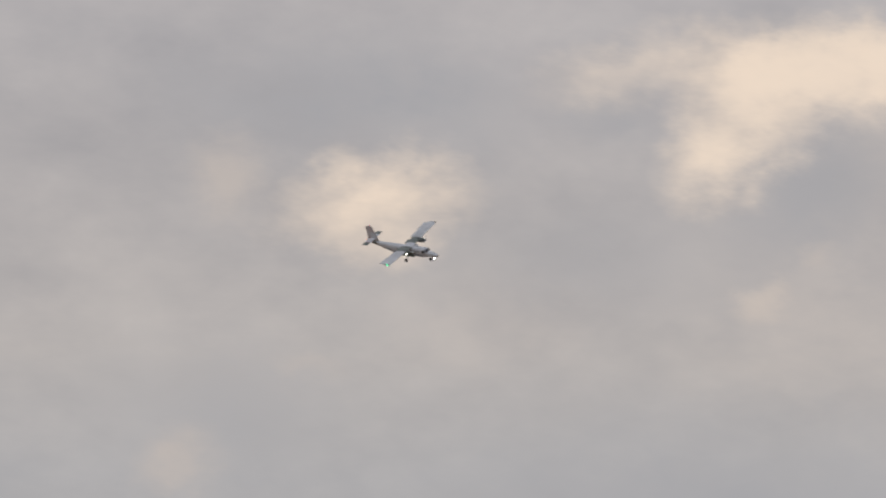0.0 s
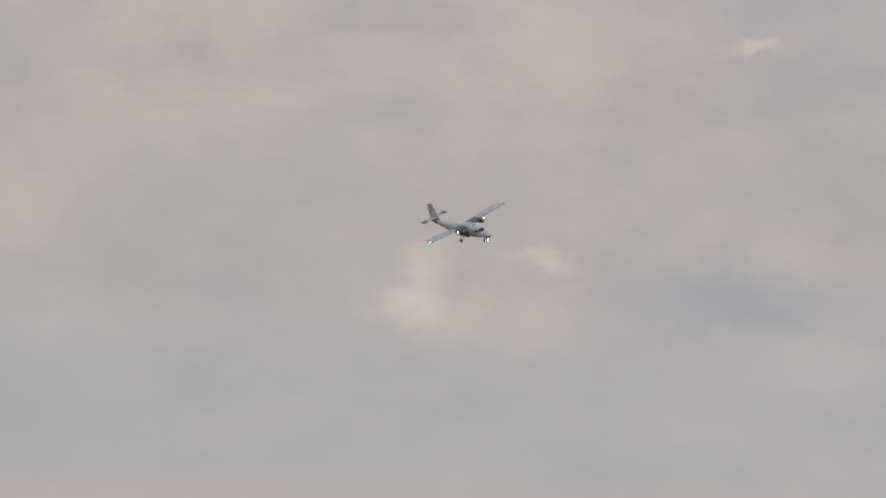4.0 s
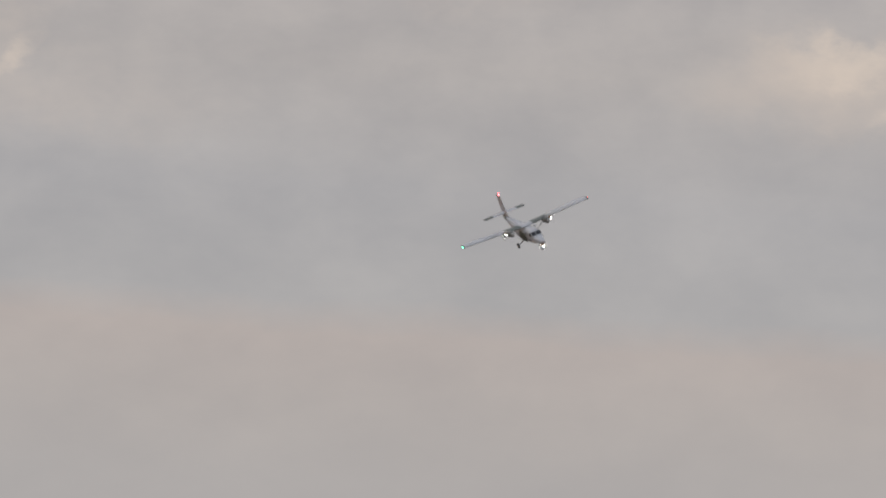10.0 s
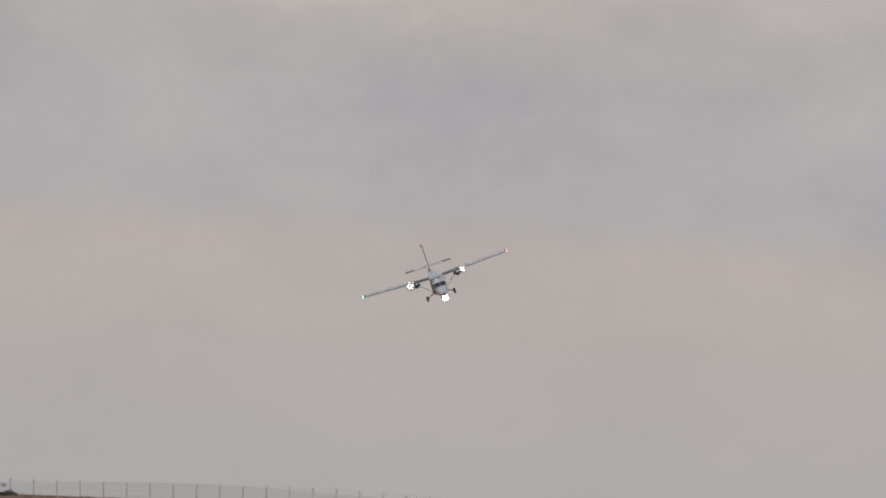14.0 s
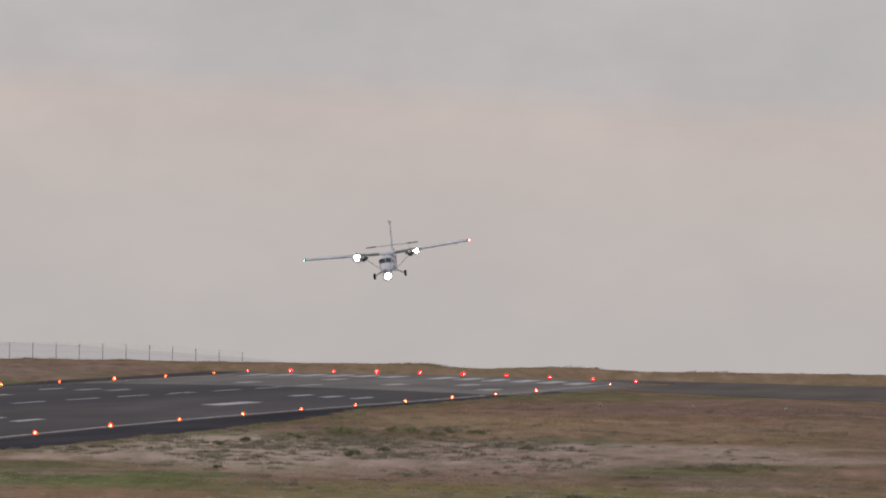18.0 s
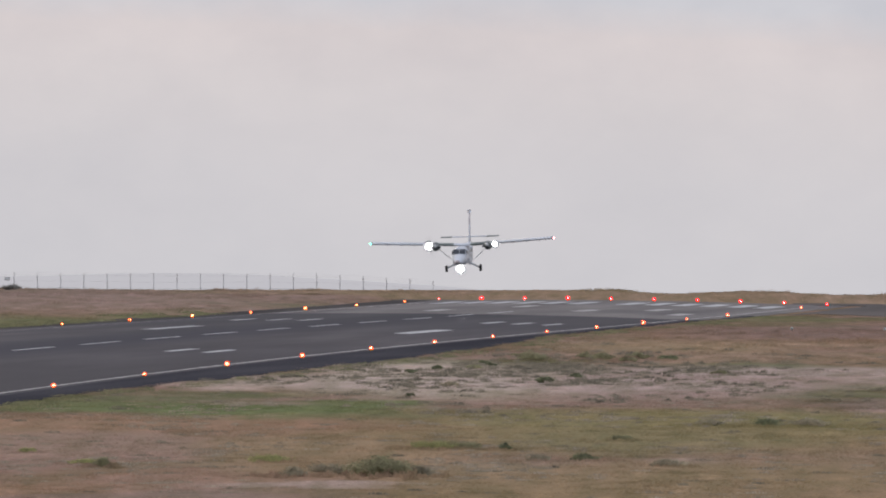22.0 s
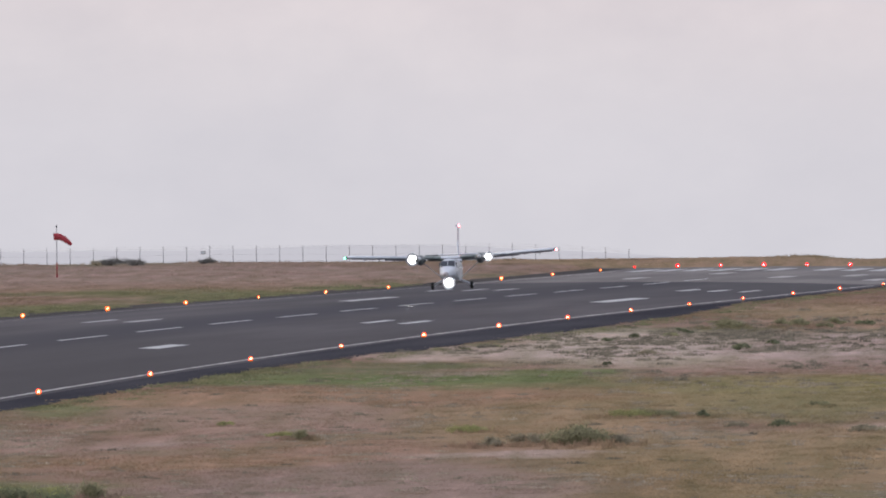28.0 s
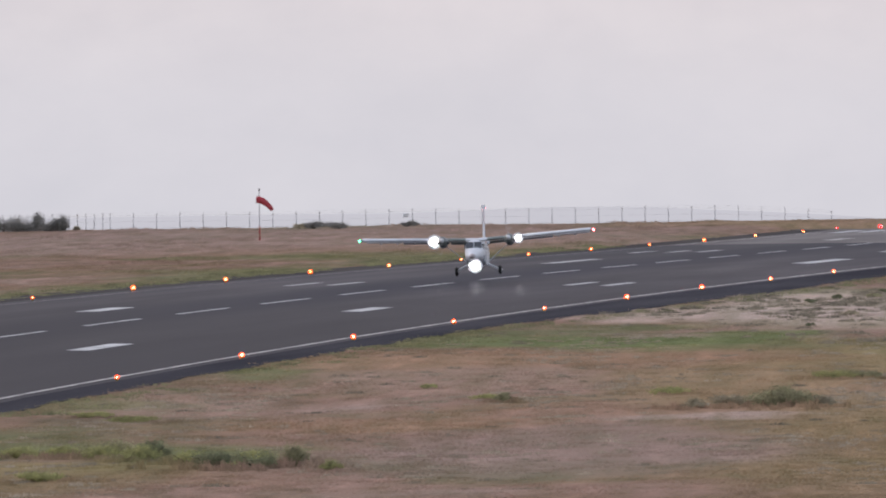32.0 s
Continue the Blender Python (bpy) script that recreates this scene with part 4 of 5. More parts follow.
    shrub("shrub", 27.2, 1192.0, 2.48, 0.50, "scrub_brown", "low dark scrub in dry grass", 27, "shrub", "scrub in the dry grass", 0.055, 420)
    shrub("shrub", 18.1, 1140.0, 1.58, 0.40, "scrub_brown", "low dark scrub in dry grass", 28, "shrub", "scrub in the dry grass", 0.055, 420)
    for x, y, w, h, mat, seed in ((1.1, 1363.0, 1.6, 0.6, "bush_green", 80), (5.6, 1358.0, 1.9, 0.7, "bush_green", 81), (7.9, 1352.0, 1.6, 0.65, "bush_dark", 82),
                                  (-7.2, 1327.0, 1.0, 0.55, "bush_dark", 83), (-8.6, 1188.0, 1.9, 0.5, "scrub_brown", 84), (-12.6, 1262.0, 1.0, 0.5, "bush_dark", 85),
                                  (11.4, 1262.0, 1.4, 0.5, "bush_green", 86), (4.5, 1342.0, 1.5, 0.6, "bush_green", 87)):
        shrub("shrub", x, y, w, h, mat, "low shrub in a patch of pale soil", seed, "shrub", "shrubs on the bare soil", 0.055, 420)
    for x, y, w, h, mat, seed in ((-6.6, 983.0, 2.0, 0.7, "bush_green", 90), (-4.0, 981.0, 0.8, 0.6, "bush_dark", 91), (-2.1, 957.0, 1.6, 0.5, "scrub_brown", 92),
                                  (0.6, 954.0, 1.7, 0.6, "bush_dark", 93), (5.4, 940.0, 2.4, 0.6, "scrub_brown", 94), (9.0, 1046.0, 2.2, 0.6, "scrub_brown", 95),
                                  (12.2, 1044.0, 2.6, 0.75, "bush_dark", 96), (15.2, 1046.0, 2.9, 0.7, "scrub_brown", 97), (3.0, 1005.0, 1.3, 0.5, "bush_green", 98),
                                  (-26.9, 931.0, 1.0, 0.7, "bush_green", 99)):
        shrub("shrub", x, y, w, h, mat, "low tangled scrub in ochre grass", seed, "shrub", "scrub in the dry grass", 0.055, 420)
    shrub("shrub", -82.7, 2046.0, 2.7, 1.5, "bush_hazed", "low grey-green bush before the crest fence", 29, "shrub", "bushes along the crest", 0.055, 500)
    shrub("shrub", -79.2, 2039.0, 2.83, 1.21, "bush_hazed", "low grey-green bush before the crest fence", 30, "shrub", "bushes along the crest", 0.055, 400)
    shrub("shrub", -84.6, 2050.0, 2.14, 0.97, "scrub_brown", "thin scrub before the crest fence", 31, "shrub", "bushes along the crest", 0.055, 300)
    shrub("shrub", -71.0, 2051.0, 1.57, 0.97, "bush_hazed", "small grey-green bush by the crest fence", 32, "shrub", "bushes along the crest", 0.055, 300)
    shrub("shrub", -70.8, 2063.0, 1.86, 0.97, "bush_hazed", "small grey-green bush by the crest fence", 39, "shrub", "bushes along the crest", 0.055, 300)
    shrub("shrub", -81.6, 2071.0, 3.2, 0.8, "bush_hazed", "low grey-brown scrub on the crest", 40, "shrub", "bushes along the crest", 0.055, 300)
    shrub("shrub", -123.0, 2067.0, 5.6, 3.2, "bush_hazed", "tall dark-green bush on the crest", 33, "shrub", "bushes along the crest", 0.080, 900)
    shrub("shrub", -118.2, 2064.0, 2.4, 3.1, "bush_hazed", "narrow dark-green bush on the crest", 34, "shrub", "bushes along the crest", 0.080, 520)
    shrub("shrub", -115.6, 2061.0, 2.7, 2.8, "bush_hazed", "dense upright dark-green bush on the crest", 35, "shrub", "bushes along the crest", 0.080, 800)
    shrub("shrub", -120.5, 2063.0, 5.2, 1.6, "bush_hazed", "spreading dark-green bush on the crest", 36, "shrub", "bushes along the crest", 0.080, 700)
    shrub("shrub", -117.0, 2062.0, 3.4, 1.3, "bush_hazed", "low dark-green bush on the crest", 37, "shrub", "bushes along the crest", 0.080, 500)
    shrub("shrub", -113.7, 2066.0, 1.3, 0.75, "scrub_brown", "low scrub on the crest", 38, "shrub", "bushes along the crest", 0.055, 300)
    shrub("shrub", -48.5, 823.0, 2.57, 0.83, "weed", "low yellow-green weeds in low dry grass", 60, "weeds", "weeds in the dry grass", 0.055, 420)
    shrub("shrub", -46.3, 826.0, 2.29, 0.74, "weed", "low yellow-green weeds in low dry grass", 61, "weeds", "weeds in the dry grass", 0.055, 420)
    shrub("shrub", -43.9, 818.0, 2.56, 0.91, "weed", "low yellow-green weeds in low dry grass", 62, "weeds", "weeds in the dry grass", 0.055, 420)
    shrub("shrub", -41.6, 812.0, 1.97, 1.09, "weed", "low yellow-green weeds in low dry grass", 63, "weeds", "weeds in the dry grass", 0.055, 420)
    shrub("shrub", -39.0, 804.0, 2.23, 0.99, "weed", "low yellow-green weeds in low dry grass", 64, "weeds", "weeds in the dry grass", 0.055, 420)
    shrub("shrub", -36.8, 794.0, 1.65, 0.88, "weed", "low yellow-green weeds in low dry grass", 65, "weeds", "weeds in the dry grass", 0.055, 420)
    shrub("shrub", -35.8, 809.0, 2.53, 0.81, "weed", "low yellow-green weeds in low dry grass", 66, "weeds", "weeds in the dry grass", 0.055, 420)
    shrub("shrub", -31.2, 789.0, 1.10, 0.62, "weed", "low yellow-green weeds in low dry grass", 67, "weeds", "weeds in the dry grass", 0.055, 420)
    shrub("shrub", -49.6, 912.0, 2.53, 0.44, "weed", "low yellow-green weeds in low dry grass", 68, "weeds", "weeds in the dry grass", 0.055, 420)
    shrub("shrub", -46.6, 903.0, 3.45, 0.47, "weed", "low yellow-green weeds in low dry grass", 69, "weeds", "weeds in the dry grass", 0.055, 420)
    shrub("shrub", -44.6, 771.0, 2.94, 0.60, "weed", "low yellow-green weeds in low dry grass", 70, "weeds", "weeds in the dry grass", 0.055, 420)
    shrub("shrub", -8.3, 983.0, 3.07, 0.79, "weed", "low yellow-green weeds in low dry grass", 71, "weeds", "weeds in the dry grass", 0.055, 420)
    shrub("shrub", -17.9, 949.0, 2.97, 0.61, "weed", "low yellow-green weeds in low dry grass", 72, "weeds", "weeds in the dry grass", 0.055, 420)
    shrub("shrub", -28.1, 939.0, 1.96, 0.45, "weed", "low yellow-green weeds in low dry grass", 73, "weeds", "weeds in the dry grass", 0.055, 420)


def inside(p, ring):
    hit = False
    for (ax, ay), (bx, by) in zip(ring, ring[1:] + ring[:1]):
        if (ay > p[1]) != (by > p[1]) and p[0] < ax + (bx - ax) * (p[1] - ay) / (by - ay):
            hit = not hit
    return hit


def on_paving(s, c):
    if s < 562 and FAR_EDGE - 1.0 < c < (ragged_edge(s) + 0.25 if s < 400 else 4.0):
        return True
    return inside((s, c), TAXIWAY)


def blades_mesh(name, spots, blades, material, rng, width=(0.025, 0.06)):
    """Loose leaning blades round each spot (x, y, z, width, height)."""
    X, Y, Z, W, H = [np.repeat(col, blades) for col in np.array(spots).T]
    n = len(X)
    u, v = rng.normal(0, 0.36, n), rng.normal(0, 0.36, n)
    top = H * np.maximum(0.25, 1 - 1.3 * (u * u + v * v)) * rng.uniform(0.55, 1.15, n)
    t, a = rng.uniform(*width, n) * (1 + 0.4 * W), rng.uniform(-0.9, 0.9, n)
    bx, by = X + u * W, Y + v * W
    dx, dy = t * np.cos(a), t * np.sin(a)
    tx, ty = bx + rng.uniform(-0.6, 0.6, n) * top, by + rng.uniform(-0.3, 0.3, n) * top
    co = np.stack([bx - dx, by - dy, Z - 0.05, bx + dx, by + dy, Z - 0.05, tx, ty, Z + top], 1).reshape(-1, 3)
    me = bpy.data.meshes.new(name)
    me.vertices.add(3 * n)
    me.vertices.foreach_set("co", co.ravel())
    me.loops.add(3 * n)
    me.loops.foreach_set("vertex_index", np.arange(3 * n, dtype=np.int32))
    me.polygons.add(n)
    me.polygons.foreach_set("loop_start", np.arange(0, 3 * n, 3, dtype=np.int32))
    me.update(calc_edges=True)
    me.validate()
    tilt = np.stack([rng.normal(0, 0.1, 3 * n), rng.normal(-0.15, 0.08, 3 * n), np.full(3 * n, 0.95)], 1)
    tilt /= np.linalg.norm(tilt, axis=1)[:, None]
    me.normals_split_custom_set_from_vertices(tilt.tolist())
    me.materials.append(material)
    return new(name, me)


def grass_clumps():
    """Uncounted tussocks that roughen the grass, near and on the far crest."""
    rnd = random.Random(5)
    rng = np.random.default_rng(5)
    plots = (("dry_grass", "dry tussocky grass in straw, brown and olive tones", 23000, 650, 1480, (1.2, 4.5), (0.04, 0.13), 30),
             ("far_grass", "rough dry grass on the far side of the runway", 11000, 1250, 2071, (1.6, 5.0), (0.05, 0.15), 20))
    for name, label, count, y0, y1, ws, hs, blades in plots:
        spots = []
        if name == "dry_grass":
            # tussocks gather round the feet of the shrubs
            for fx, fy, fw, fh in SHRUB_FEET:
                if fy < 1480:
                    for _ in range(14):
                        x, y = fx + rnd.gauss(0, 0.62) * fw, fy - abs(rnd.gauss(0, 0.8)) * fw + 0.3
                        spots.append((x, y, ground_height(x, y), rnd.uniform(0.4, 1.0), rnd.uniform(0.25, 0.5) * fh))
            # and hang over the edge of the paving
            for _ in range(900):
                s = rnd.uniform(-560, 330)
                p = at(s, ragged_edge(s) + rnd.uniform(0.0, 1.9))
                spots.append((p.x, p.y, ground_height(p.x, p.y), rnd.uniform(0.8, 2.6), rnd.uniform(0.05, 0.18)))
        for _ in range(count * 3):
            if len(spots) >= count:
                break
            y = y0 + (y1 - y0) * rnd.random()
            x = y * math.tan(radians(rnd.uniform(-3.6, 2.0)))
            s, c = plan(x, y)
            if on_paving(s, c) or (name == "far_grass" and c > 0 and s < 480 and y < 1470) or (name == "dry_grass" and c < 0):
                continue
            lush = noise.noise((x * 0.09, y * 0.02, 2.0)) + 0.5 * noise.noise((x * 0.35, y * 0.07, 6.0))
            if lush < rnd.uniform(-0.9, 0.1):
                continue
            big = max(0.0, lush) * rnd.random()
            w = ws[0] + (ws[1] - ws[0]) * rnd.random() ** 2 * (0.5 + big)
            h = (hs[0] + (hs[1] - hs[0]) * rnd.random() ** 2) * (0.6 + 1.1 * big)
            if rnd.random() < 0.05:
                w, h = 0.35 * w, 1.5 * h
            spots.append((x, y, ground_height(x, y), w, h))
        if name == "far_grass":
            # a rough fringe along the crest
            for _ in range(900):
                x, y = rnd.uniform(-140, 110), rnd.uniform(2058, 2071)
                spots.append((x, y, ground_height(x, y), rnd.uniform(0.8, 3.0), rnd.uniform(0.08, 0.30) * (1.5 if noise.noise((x * 0.13, 0, 3.0)) > 0.1 else 0.7)))
            # mounds of taller grass on the slope beyond the runway
            for _ in range(260):
                x, y = rnd.uniform(-125, 45), rnd.uniform(1500, 2065)
                s, c = plan(x, y)
                if c < FAR_EDGE - 4 or s > 580:
                    for _ in range(4):
                        spots.append((x + rnd.gauss(0, 1.2), y + rnd.gauss(0, 2), ground_height(x, y), rnd.uniform(1.2, 3.5), rnd.uniform(0.12, 0.42)))
            # rank growth off the runway's end
            for _ in range(620):
                x, y = rnd.uniform(-4, 52), rnd.uniform(1390, 1700)
                s, c = plan(x, y)
                if c > 8 and not on_paving(s, c) and noise.noise((x * 0.10, y * 0.02, 11.0)) > rnd.uniform(-0.3, 0.4):
                    spots.append((x, y, ground_height(x, y), rnd.uniform(0.8, 2.6), rnd.uniform(0.10, 0.42)))
        tagged(blades_mesh(name, spots, blades, MAT["grass_blades"], rng), label, "grass", kind="stuff")
    # greener weeds along both edges of the paving
    spots = []
    while len(spots) < 980:
        s = rnd.uniform(-560, 320)
        far = rnd.random() < 0.65
        c = FAR_EDGE + 2.4 - abs(rnd.gauss(0, 2.4)) if far else ragged_edge(s) + 0.5 + abs(rnd.gauss(0, 1.5))
        if noise.noise((s * 0.02, 4.0 if far else 9.0, 0)) < rnd.uniform(-0.3, 0.25):
            continue
        p = at(s, c)
        spots.append((p.x, p.y, ground_height(p.x, p.y) + (0.1 if far else 0), rnd.uniform(0.8, 2.4), rnd.uniform(0.08, 0.28)))
    tagged(blades_mesh("verge_weeds", spots, 34, MAT["verge_green"], rng), "yellow-green weeds along the runway shoulder", "weeds", kind="stuff")
    # paler straw tufts in drifts over the near slope
    spots = []
    while len(spots) < 1500:
        x, y = rnd.uniform(-54, 36), rnd.uniform(740, 1130)
        s, c = plan(x, y)
        if c < 9 or noise.noise((x * 0.10, y * 0.022, 5.0)) + 0.6 * noise.noise((x * 0.4, y * 0.09, 1.0)) < rnd.uniform(-0.1, 0.5):
            continue
        spots.append((x, y, ground_height(x, y), rnd.uniform(0.5, 1.7), rnd.uniform(0.06, 0.22)))
    tagged(blades_mesh("straw_tufts", spots, 30, MAT["straw"], rng, (0.02, 0.05)), "pale straw-coloured grass tufts on the near slope", "grass", kind="stuff")
    # scattered low scrub, thickest on the pale soil
    spots = []
    while len(spots) < 1250:
        soil = rnd.random() < 0.6
        x, y = (rnd.gauss(-5, 11), rnd.gauss(1275, 70)) if soil else (rnd.uniform(-52, 34), rnd.uniform(740, 1400))
        s, c = plan(x, y)
        if on_paving(s, c) or c < 6 or noise.noise((x * 0.12, y * 0.03, 8.0)) < rnd.uniform(-0.4, 0.3):
            continue
        spots.append((x, y, ground_height(x, y), rnd.uniform(0.4, 1.6), rnd.uniform(0.08, 0.34) * (1.0 if soil else 0.6)))
    tagged(blades_mesh("low_scrub", spots, 46, MAT["scrub_tuft"], rng, (0.02, 0.05)), "scattered low grey-brown scrub on pale soil", "scrub", kind="stuff")


# ---- the aeroplane: a high-winged twin turboprop ----
PROPS, WHEELS = [], []


def glare_dish_material(r):
    """A dish, silvered in the middle, greyer and rougher towards its rim to imitate soft glare."""
    m, n, l, b = nodes_of("silvered_glare_dish")
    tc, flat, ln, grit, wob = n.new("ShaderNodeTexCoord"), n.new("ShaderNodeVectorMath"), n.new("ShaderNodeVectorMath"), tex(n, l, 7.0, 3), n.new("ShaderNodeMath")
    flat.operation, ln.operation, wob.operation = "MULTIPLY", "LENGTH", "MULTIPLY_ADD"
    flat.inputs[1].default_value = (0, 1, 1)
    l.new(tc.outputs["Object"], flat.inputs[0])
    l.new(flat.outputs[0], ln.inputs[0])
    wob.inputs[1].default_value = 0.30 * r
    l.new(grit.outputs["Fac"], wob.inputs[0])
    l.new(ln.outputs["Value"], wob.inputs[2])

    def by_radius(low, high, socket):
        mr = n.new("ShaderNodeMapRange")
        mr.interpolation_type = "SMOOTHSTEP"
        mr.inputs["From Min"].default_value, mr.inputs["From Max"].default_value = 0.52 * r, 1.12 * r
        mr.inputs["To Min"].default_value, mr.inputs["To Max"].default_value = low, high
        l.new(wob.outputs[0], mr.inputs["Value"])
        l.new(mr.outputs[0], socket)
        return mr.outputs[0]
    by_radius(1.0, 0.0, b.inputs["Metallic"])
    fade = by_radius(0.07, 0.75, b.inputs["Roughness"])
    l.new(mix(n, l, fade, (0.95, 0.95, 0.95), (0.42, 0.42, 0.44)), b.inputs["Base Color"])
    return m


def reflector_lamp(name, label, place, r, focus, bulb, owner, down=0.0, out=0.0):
    """A dish with a mirror inside and a bulb at its focus, aimed forward; oversized to imitate glare."""
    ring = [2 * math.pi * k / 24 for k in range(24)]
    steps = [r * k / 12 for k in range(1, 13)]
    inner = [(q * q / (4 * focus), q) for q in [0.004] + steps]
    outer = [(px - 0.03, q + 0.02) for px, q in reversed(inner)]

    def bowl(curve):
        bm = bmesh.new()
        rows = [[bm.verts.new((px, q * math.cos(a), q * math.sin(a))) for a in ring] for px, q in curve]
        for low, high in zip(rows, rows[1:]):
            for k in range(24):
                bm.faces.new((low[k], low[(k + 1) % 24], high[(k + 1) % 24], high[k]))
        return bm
    dish = part(name, bowl(inner), glare_dish_material(r), owner, label, True)
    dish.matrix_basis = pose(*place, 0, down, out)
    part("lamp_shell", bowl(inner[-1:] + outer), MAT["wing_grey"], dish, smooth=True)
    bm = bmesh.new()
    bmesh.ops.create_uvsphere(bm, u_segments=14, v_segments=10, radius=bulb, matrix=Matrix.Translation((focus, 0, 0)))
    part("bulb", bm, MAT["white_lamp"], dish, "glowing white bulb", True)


def aeroplane():
    ob = thing("twin_propeller_aeroplane", Matrix(), "small white high-winged twin turboprop aeroplane, landing lights on", "aeroplane")
    W, D, K = MAT["white_paint"], MAT["inner_wing"], MAT["black_rubber"]

    # fuselage: x forward, y to port, z up from the wheels
    stations = [(6.0, 0.15, 0.13, 1.36), (5.75, 0.33, 0.28, 1.38), (5.2, 0.51, 0.38, 1.48), (4.5, 0.67, 0.46, 1.56), (3.9, 0.75, 0.57, 1.58), (3.35, 0.80, 0.98, 1.82), (2.8, 0.80, 1.02, 1.84),
                (1.0, 0.80, 1.02, 1.84), (-2.6, 0.80, 1.02, 1.84), (-4.0, 0.74, 0.92, 1.95), (-5.5, 0.60, 0.72, 2.14), (-7.2, 0.40, 0.48, 2.38), (-8.8, 0.22, 0.28, 2.58), (-9.7, 0.10, 0.14, 2.68)]
    bm = bmesh.new()
    rings = []
    for x, hw, hh, zc in stations:
        ring = []
        for k in range(20):
            a = 2 * math.pi * k / 20
            ca, sa = math.cos(a), math.sin(a)
            ring.append((x, hw * math.copysign(abs(ca) ** 0.72, ca), zc + hh * math.copysign(abs(sa) ** 0.72, sa)))
        rings.append(ring)
    loft(bm, rings)
    part("fuselage", bm, W, ob, "white fuselage", True)
    # added band that makes the lower cabin sides darker and bluer
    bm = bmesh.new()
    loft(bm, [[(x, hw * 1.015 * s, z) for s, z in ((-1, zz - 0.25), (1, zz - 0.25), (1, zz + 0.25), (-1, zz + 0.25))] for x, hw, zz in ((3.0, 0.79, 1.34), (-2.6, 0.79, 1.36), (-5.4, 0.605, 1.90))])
    part("side_band", bm, MAT["stripe_blue"], ob, "blue-grey band along the cabin")
    # windscreen panes
    for y0, y1 in ((0.03, 0.66), (-0.66, -0.03)):
        bm = bmesh.new()
        lo, hi = [(3.80, 2.14), (3.44, 2.60)]
        vs = [bm.verts.new(p) for p in ((lo[0], y0, lo[1]), (lo[0], y1, lo[1]), (hi[0], y1, hi[1]), (hi[0], y0, hi[1]))]
        f = bm.faces.new(vs)
        ext = bmesh.ops.extrude_face_region(bm, geom=[f])
        for v in ext["geom"]:
            if isinstance(v, bmesh.types.BMVert):
                v.co += Vector((0.09, 0, 0.07))
        part("windscreen_pane", bm, MAT["dark_glass"], ob, "dark windscreen glass")
    for side in (1, -1):
        bm = bmesh.new()
        box(bm, (2.75, min(side * 0.70, side * 0.825), 2.05), (3.45, max(side * 0.70, side * 0.825), 2.5), 0.03)
        part("cockpit_side_window", bm, MAT["dark_glass"], ob)
        for k in range(7):
            bm = bmesh.new()
            x = 1.9 - 0.78 * k
            box(bm, (x - 0.19, min(side * 0.72, side * 0.815), 1.98), (x + 0.19, max(side * 0.72, side * 0.815), 2.36), 0.03)
            part("cabin_window", bm, MAT["cabin_glass"], ob)
    # wings
    for side in (1, -1):
        z = lambda y: 2.93 + 0.045 * abs(y)
        bm = bmesh.new()
        loft(bm, [foil(1.98, 0.16, 0.5, side * y, z(y)) for y in (0.0, 0.9)])
        part("centre_wing", bm, W, ob, "white wing centre over the cabin")
        bm = bmesh.new()
        loft(bm, [foil(1.98, 0.16, 0.5, side * y, z(y)) for y in (0.9, 3.3)])
        part("inner_wing", bm, D, ob, "dark inner wing")
        bm = bmesh.new()
        loft(bm, [foil(c, 0.16, 0.5 - d, side * y, z(y)) for y, c, d in ((3.3, 1.98, 0), (9.55, 1.98, 0), (9.78, 1.8, 0.08))])
        part("outer_wing", bm, MAT["wing_grey"], ob, "pale outer wing", True)
        bm = bmesh.new()
        loft(bm, [foil(c, 0.13, x, side * y, z(y)) for y, c, x in ((9.77, 1.8, 0.42), (9.9, 1.3, 0.25))])
        part("wing_tip", bm, D, ob, "dark wing tip")
        for y0, y1, name, drop in ((0.85, 2.35, "inner_flap", 16), (3.45, 6.4, "outer_flap", 13), (6.5, 9.5, "aileron", 4)):
            bm = bmesh.new()
            rings = []
            for y in (y0, y1):
                ring = []
                for px, _, pz in foil(0.62, 0.14, 0, 0, 0, 6):
                    a = radians(drop)
                    ring.append((-1.52 + px * math.cos(a) + pz * math.sin(a), side * y, z(y) - 0.10 + px * math.sin(a) + pz * math.cos(a)))
                rings.append(ring)
            loft(bm, rings)
            part(name, bm, D if name == "inner_flap" else MAT["wing_grey"], ob)
        for y in (4.2, 5.4, 6.9, 8.3):
            bm = bmesh.new()
            box(bm, (-2.0, side * y - 0.04, z(y) - 0.28), (-1.1, side * y + 0.04, z(y) - 0.10), 0.02)
            part("hinge_fairing", bm, MAT["wing_grey"], ob)
        # strut
        bm = bmesh.new()
        loft(bm, [[(x0 + 0.11 * math.cos(a), side * y, zz + 0.045 * math.sin(a)) for a in [2 * math.pi * k / 10 for k in range(10)]] for x0, y, zz in ((-0.45, 0.80, 1.02), (-0.25, 3.1, 2.95))])
        part("wing_strut", bm, MAT["wing_grey"], ob)
        # engine
        eng = new("engine")
        eng.parent = ob
        eng.location = (0, side * 2.84, 2.98)
        bm = bmesh.new()
        loft(bm, [[(x, r * math.cos(a), zc + h * math.sin(a)) for a in [2 * math.pi * k / 16 for k in range(16)]] for x, r, h, zc in ((1.75, 0.21, 0.21, 0.02), (1.55, 0.31, 0.36, -0.04), (1.0, 0.40, 0.48, -0.10), (0.3, 0.43, 0.50, -0.12), (-0.6, 0.36, 0.36, -0.12), (-1.3, 0.10, 0.10, -0.08))])
        part("nacelle", bm, MAT["nacelle_dark"], eng, "dark engine nacelle", True)
